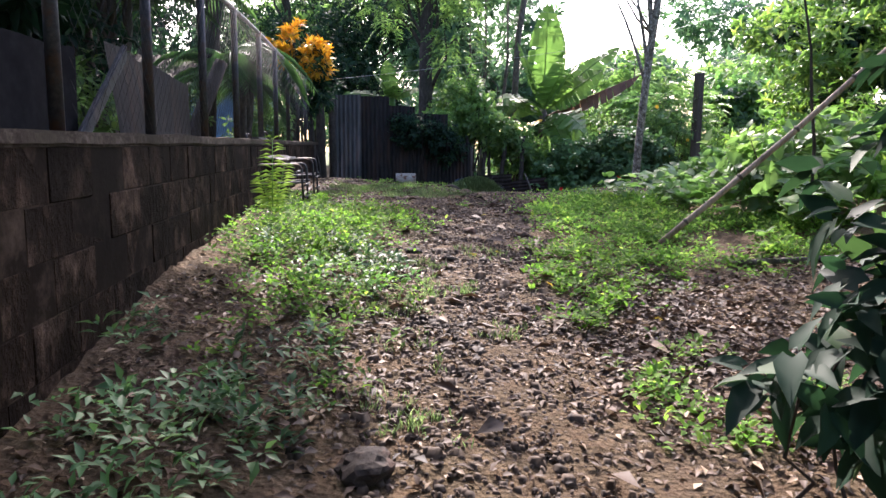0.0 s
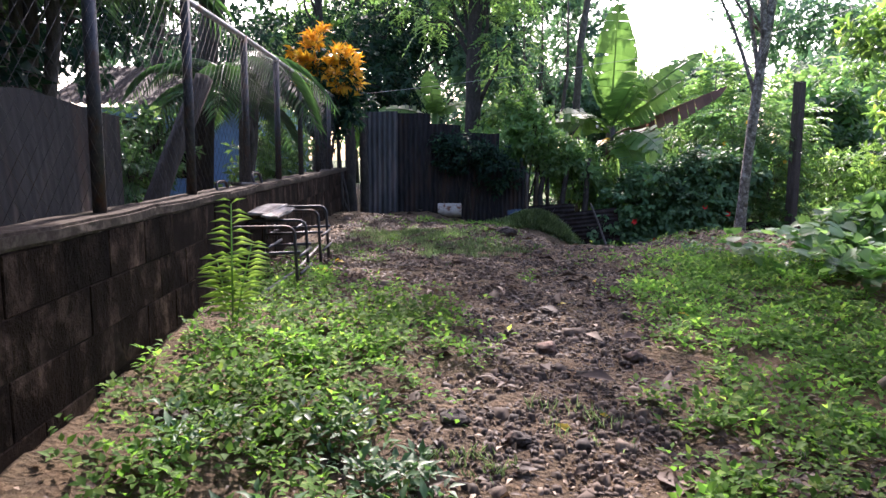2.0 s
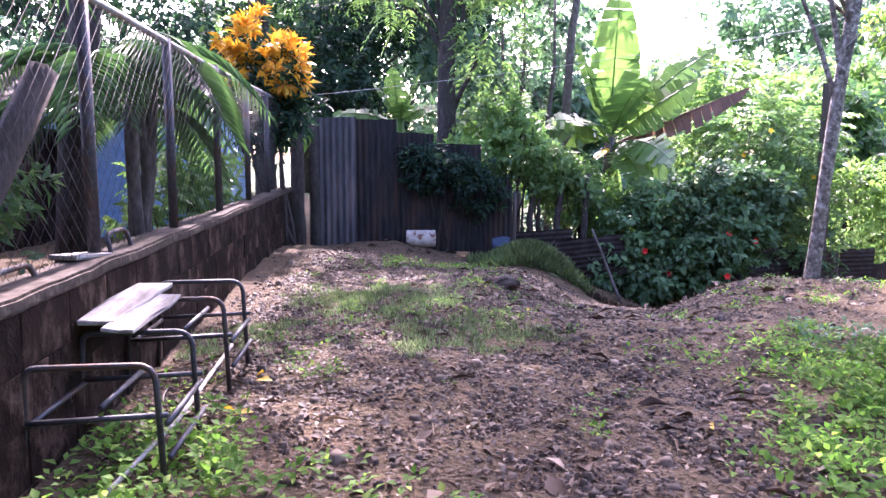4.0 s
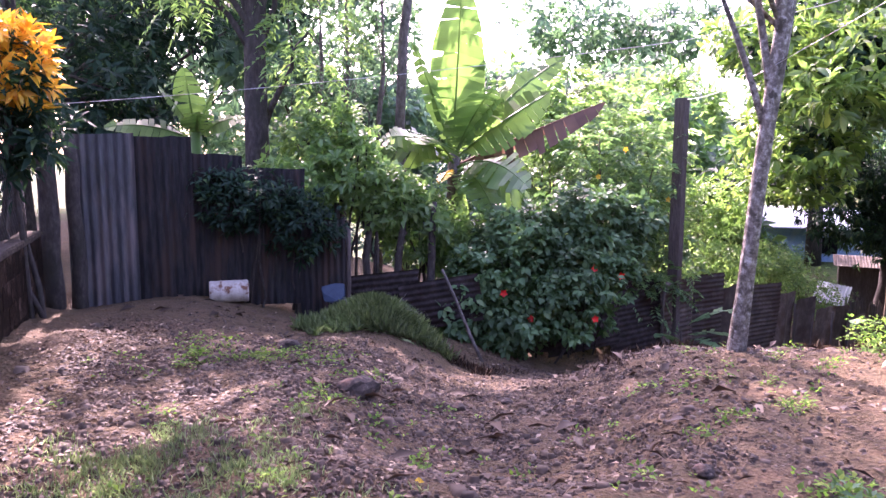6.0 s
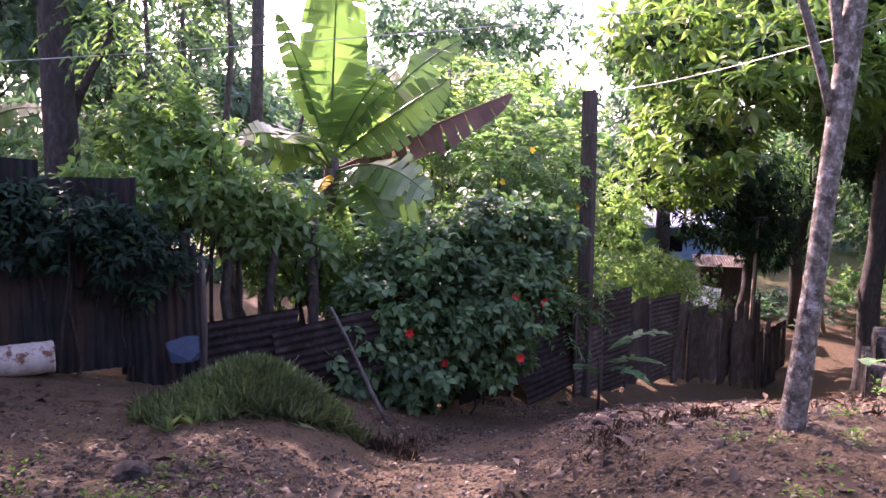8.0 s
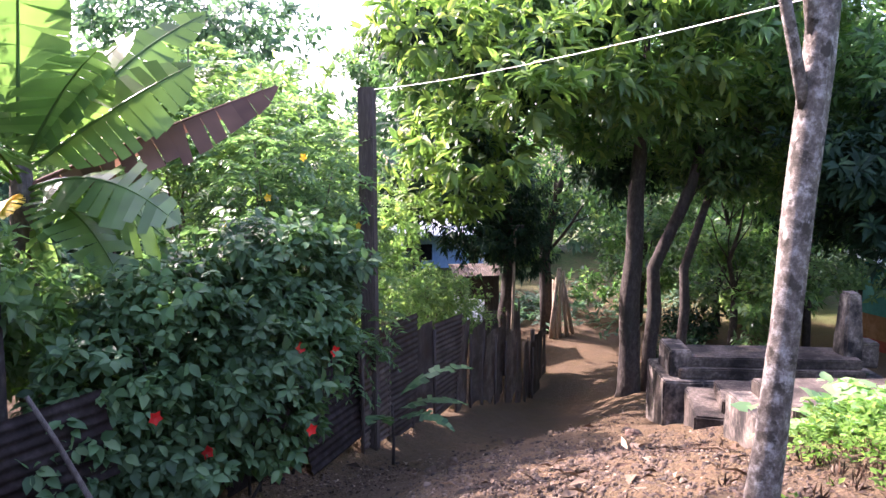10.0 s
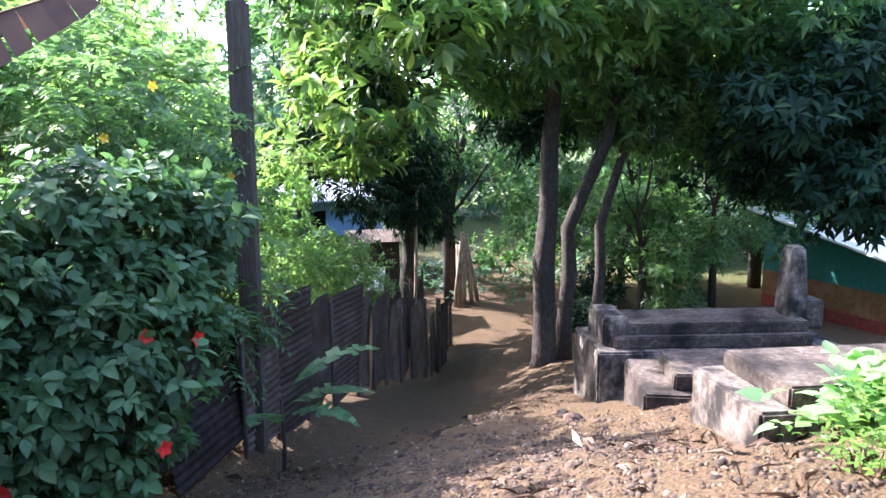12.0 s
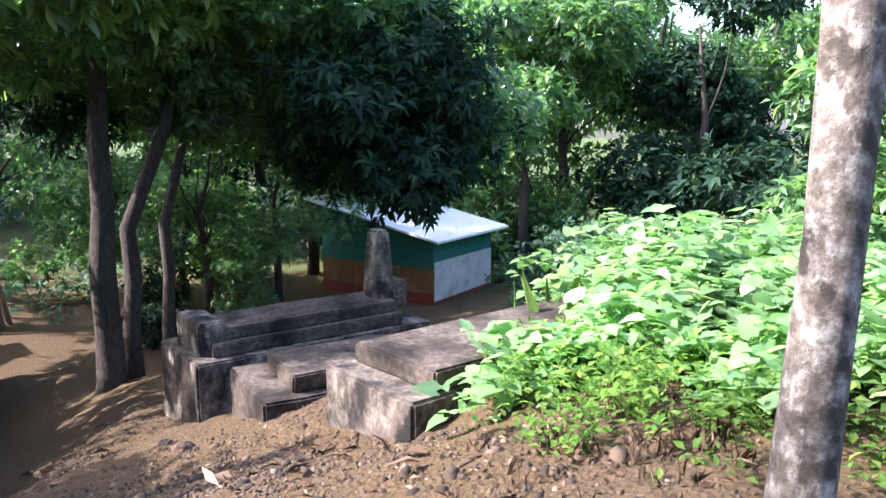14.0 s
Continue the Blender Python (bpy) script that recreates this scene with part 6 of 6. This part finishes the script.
ground_stuff("gravel", 211, 42000, [(-1.5, 10.6, 0.4, 2.4, 0.8), (-0.7, 9.5, 0.9, 2.2, 1.6), (0.2, 12.4, 1.7, 1.1, 1.0), (0.5, 4.5, 0.6, 3.0, 2.0), (0.7, 8.6, 0.9, 2.5, 2.0), (0.6, 11.2, 2.0, 1.6, 2.2), (2.6, 13.5, 1.8, 1.4, 1.4), (5.2, 14.6, 1.8, 1.3, 1.0), (-0.6, 13.0, 1.2, 1.6, 1.0)], PEBBLE, "loose gravel and crumbs of earth", "gravel", pebbles(0.0085))
ground_stuff("gravel", 212, 1100, [(0.5, 5, 0.7, 3.5, 2.0), (0.6, 11, 2.0, 2.0, 1.5), (5, 14.6, 2.0, 1.2, 0.8), (8, 16.8, 2.0, 0.6, 0.5)], PEBBLE, "small stones on the trodden earth", "gravel", pebbles(0.013))

ground_stuff("earth_clods", 215, 6800, [(-0.5, 9.8, 1.0, 2.2, 1.6), (0.2, 12.4, 1.5, 0.9, 0.8), (4.2, 13.0, 1.3, 1.1, 2.0), (5.6, 14.3, 1.2, 0.8, 1.2), (2.4, 12.4, 1.4, 0.9, 1.4), (0.7, 10.4, 1.8, 1.8, 1.6), (3.6, 14.6, 0.9, 0.5, 0.8), (7.2, 16.2, 1.4, 0.5, 0.6), (2.6, 15.4, 1.0, 0.5, 0.8), (5.0, 16.9, 1.4, 0.35, 0.9)], PEBBLE, "crumbled clods of dark earth and bits of bark", "earth", pebbles(0.009))
ground_stuff("leaf_litter", 213, 42000, [(-1.5, 10.6, 0.4, 2.4, 1.0), (-1.5, 13.2, 0.6, 1.5, 1.0), (-0.6, 9.2, 1.0, 2.2, 2.4), (0.4, 8.0, 1.2, 1.5, 1.5), (0.2, 12.4, 1.7, 1.1, 2.0), (-1.4, 7.9, 0.25, 0.8, 0.5), (0.6, 10.8, 2.2, 2.4, 2.0), (2.6, 12.9, 2.4, 1.4, 1.2), (5.4, 14.2, 2.0, 1.2, 1.0), (-0.5, 13.6, 1.5, 1.6, 1.0), (8, 16.4, 2.4, 0.8, 0.6), (4.6, 16.6, 1.6, 0.4, 0.7), (2.4, 15.6, 0.9, 0.4, 0.5), (0.5, 5, 0.9, 3.5, 2.2), (-0.6, 2.8, 0.7, 1.6, 1.6), (1.7, 4.0, 0.9, 1.6, 1.5)], L_DRY, "small broken bits of dry leaves and twigs", "leaf litter", fallen(0.034, 0.42, 0.008))
ground_stuff("twig_litter", 214, 380, [(-1.4, 7.9, 0.25, 0.8, 0.35), (0.6, 9, 2.0, 4.0, 1.0), (4.5, 13.3, 2.0, 1.4, 0.7), (1.6, 3.8, 0.9, 1.4, 0.8)], L_DRY, "thin fallen twigs on the earth", "twigs", fallen(0.16, 0.045, 0.012))

# broad-leaved weeds round the graves
SQ = [(5.45, 12.2, 0.45, 0.28, 0.34), (6.5, 11.6, 1.0, 0.5, 0.9), (5.55, 12.55, 0.34, 0.22, 0.16), (4.4, 11.0, 0.7, 0.4, 0.3), (8.0, 11.2, 1.4, 0.9, 2.0), (9.8, 10.4, 1.8, 1.2, 2.4), (6.3, 10.8, 1.2, 0.8, 1.6), (12.0, 9.8, 2.0, 1.4, 2.0), (8.0, 9.0, 1.6, 1.2, 1.2), (14.5, 9.0, 2.5, 1.6, 1.6), (4.9, 11.6, 0.5, 0.35, 0.5)]


def tall_weeds(rng, P):
    q = np.clip((P[:, 0] - 4.2) / 3.6, 0.28, 0.92)
    P = P + np.stack([0 * q, 0 * q, (0.15 + 0.85 * rng.rand(len(P)) ** 0.8) * q * rng.uniform(0.65, 1.15, len(P))], -1)
    return rosette(rng, P, np.tile([0, 0, 1.0], (len(P), 1)), 4, 0.088, 0.95, spread=1.35, droop=0.2, shape=HEART, vary=0.5)


def weed_stalks(rng, P):
    q = np.clip((P[:, 0] - 4.2) / 3.6, 0.28, 0.92)
    D = rng.normal(0, 0.25, P.shape) + np.array([0, 0, 1.0])
    return leaf_arrays(P, D, rng.normal(size=P.shape), 0.75 * q, np.full(len(P), 0.008), SLIM)


ground_stuff("broad_weeds", 220, 7000, SQ, L_SQUASH, "dense waist-high weeds with broad pale green leaves around the graves", "weeds", tall_weeds, 9)
ground_stuff("weed_stalks", 221, 800, SQ, L_WEED, "thin stalks of the broad-leaved weeds", "weeds", weed_stalks)
ground_stuff("weed_fringe", 223, 800, [(5.3, 12.35, 0.8, 0.3, 1.0), (4.6, 11.9, 0.6, 0.4, 0.8), (6.2, 12.3, 0.8, 0.3, 0.8), (4.3, 11.2, 0.8, 0.5, 0.6)], L_WEED, "small-leaved weeds at the foot of the tall weeds", "weeds", weeds(0.05, 5, 0.28, 0.5), 14)
ground_stuff("forest_undergrowth", 222, 1500, [(20, 9, 5, 2.5, 1.0), (25, 10, 4, 3, 1.0), (19, 6, 4, 2, 1.0), (21, 24, 4, 2, 0.4), (18, 25.5, 3, 1, 0.4)], L_FAR, "low green undergrowth on the lower ground", "weeds", weeds(0.22, 6, 0.35))

def low_broad(rng, P):
    P = P + np.stack([0 * P[:, 0], 0 * P[:, 0], 0.08 + 0.30 * rng.rand(len(P))], -1)
    return rosette(rng, P, np.tile([0, 0, 1.0], (len(P), 1)), 4, 0.12, 0.85, spread=1.2, droop=0.12, shape=HEART, vary=0.4)


ground_stuff("broad_weeds", 224, 150, [(3.0, 7.4, 0.5, 0.9, 1.0), (3.2, 6.2, 0.5, 0.4, 1.0), (2.6, 8.8, 0.4, 0.4, 0.5)], L_FRESH, "broad-leaved young weeds standing above the creepers", "weeds", low_broad, 7)

# stones
rs = random.Random(17)
for k, (x, y, r) in enumerate(((0.12, 2.25, 0.095), (-0.28, 13.3, 0.10), (0.15, 11.9, 0.13), (1.55, 10.1, 0.05), (0.9, 6.3, 0.05), (0.45, 6.35, 0.07), (0.05, 5.3, 0.06), (0.3, 5.2, 0.05), (6.9, 14.9, 0.08), (7.3, 15.2, 0.06), (0.9, 12.2, 0.06), (2.9, 13.6, 0.07), (-1.0, 5.0, 0.06), (1.35, 12.5, 0.05))):
    bm = bmesh.new()
    bmesh.ops.create_icosphere(bm, subdivisions=3, radius=r)
    for q in bm.verts:
        q.co *= 1 + 0.35 * noise.noise(q.co / r * 1.1 + Vector((k * 5, 0, 0))) + 0.16 * noise.noise(q.co / r * 3.2 + Vector((0, k * 3, 0)))
        q.co.z *= 0.62
    ob = part("stone", bm, STONE)
    ob.matrix_basis = pose(x, y, float(height(x, y)) + r * 0.18, 0, 0, rs.uniform(0, 360))
    tagged(ob, "rough dark stone half sunk in the earth", "stone", "stones in the yard")

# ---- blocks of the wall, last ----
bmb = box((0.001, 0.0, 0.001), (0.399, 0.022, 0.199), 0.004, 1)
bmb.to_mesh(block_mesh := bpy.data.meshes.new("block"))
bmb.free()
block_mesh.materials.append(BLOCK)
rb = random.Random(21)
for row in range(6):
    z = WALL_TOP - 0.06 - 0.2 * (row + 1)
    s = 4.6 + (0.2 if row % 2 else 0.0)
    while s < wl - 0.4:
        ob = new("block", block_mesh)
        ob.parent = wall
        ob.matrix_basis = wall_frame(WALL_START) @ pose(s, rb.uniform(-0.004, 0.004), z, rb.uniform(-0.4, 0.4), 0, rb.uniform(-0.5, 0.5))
        s += 0.4
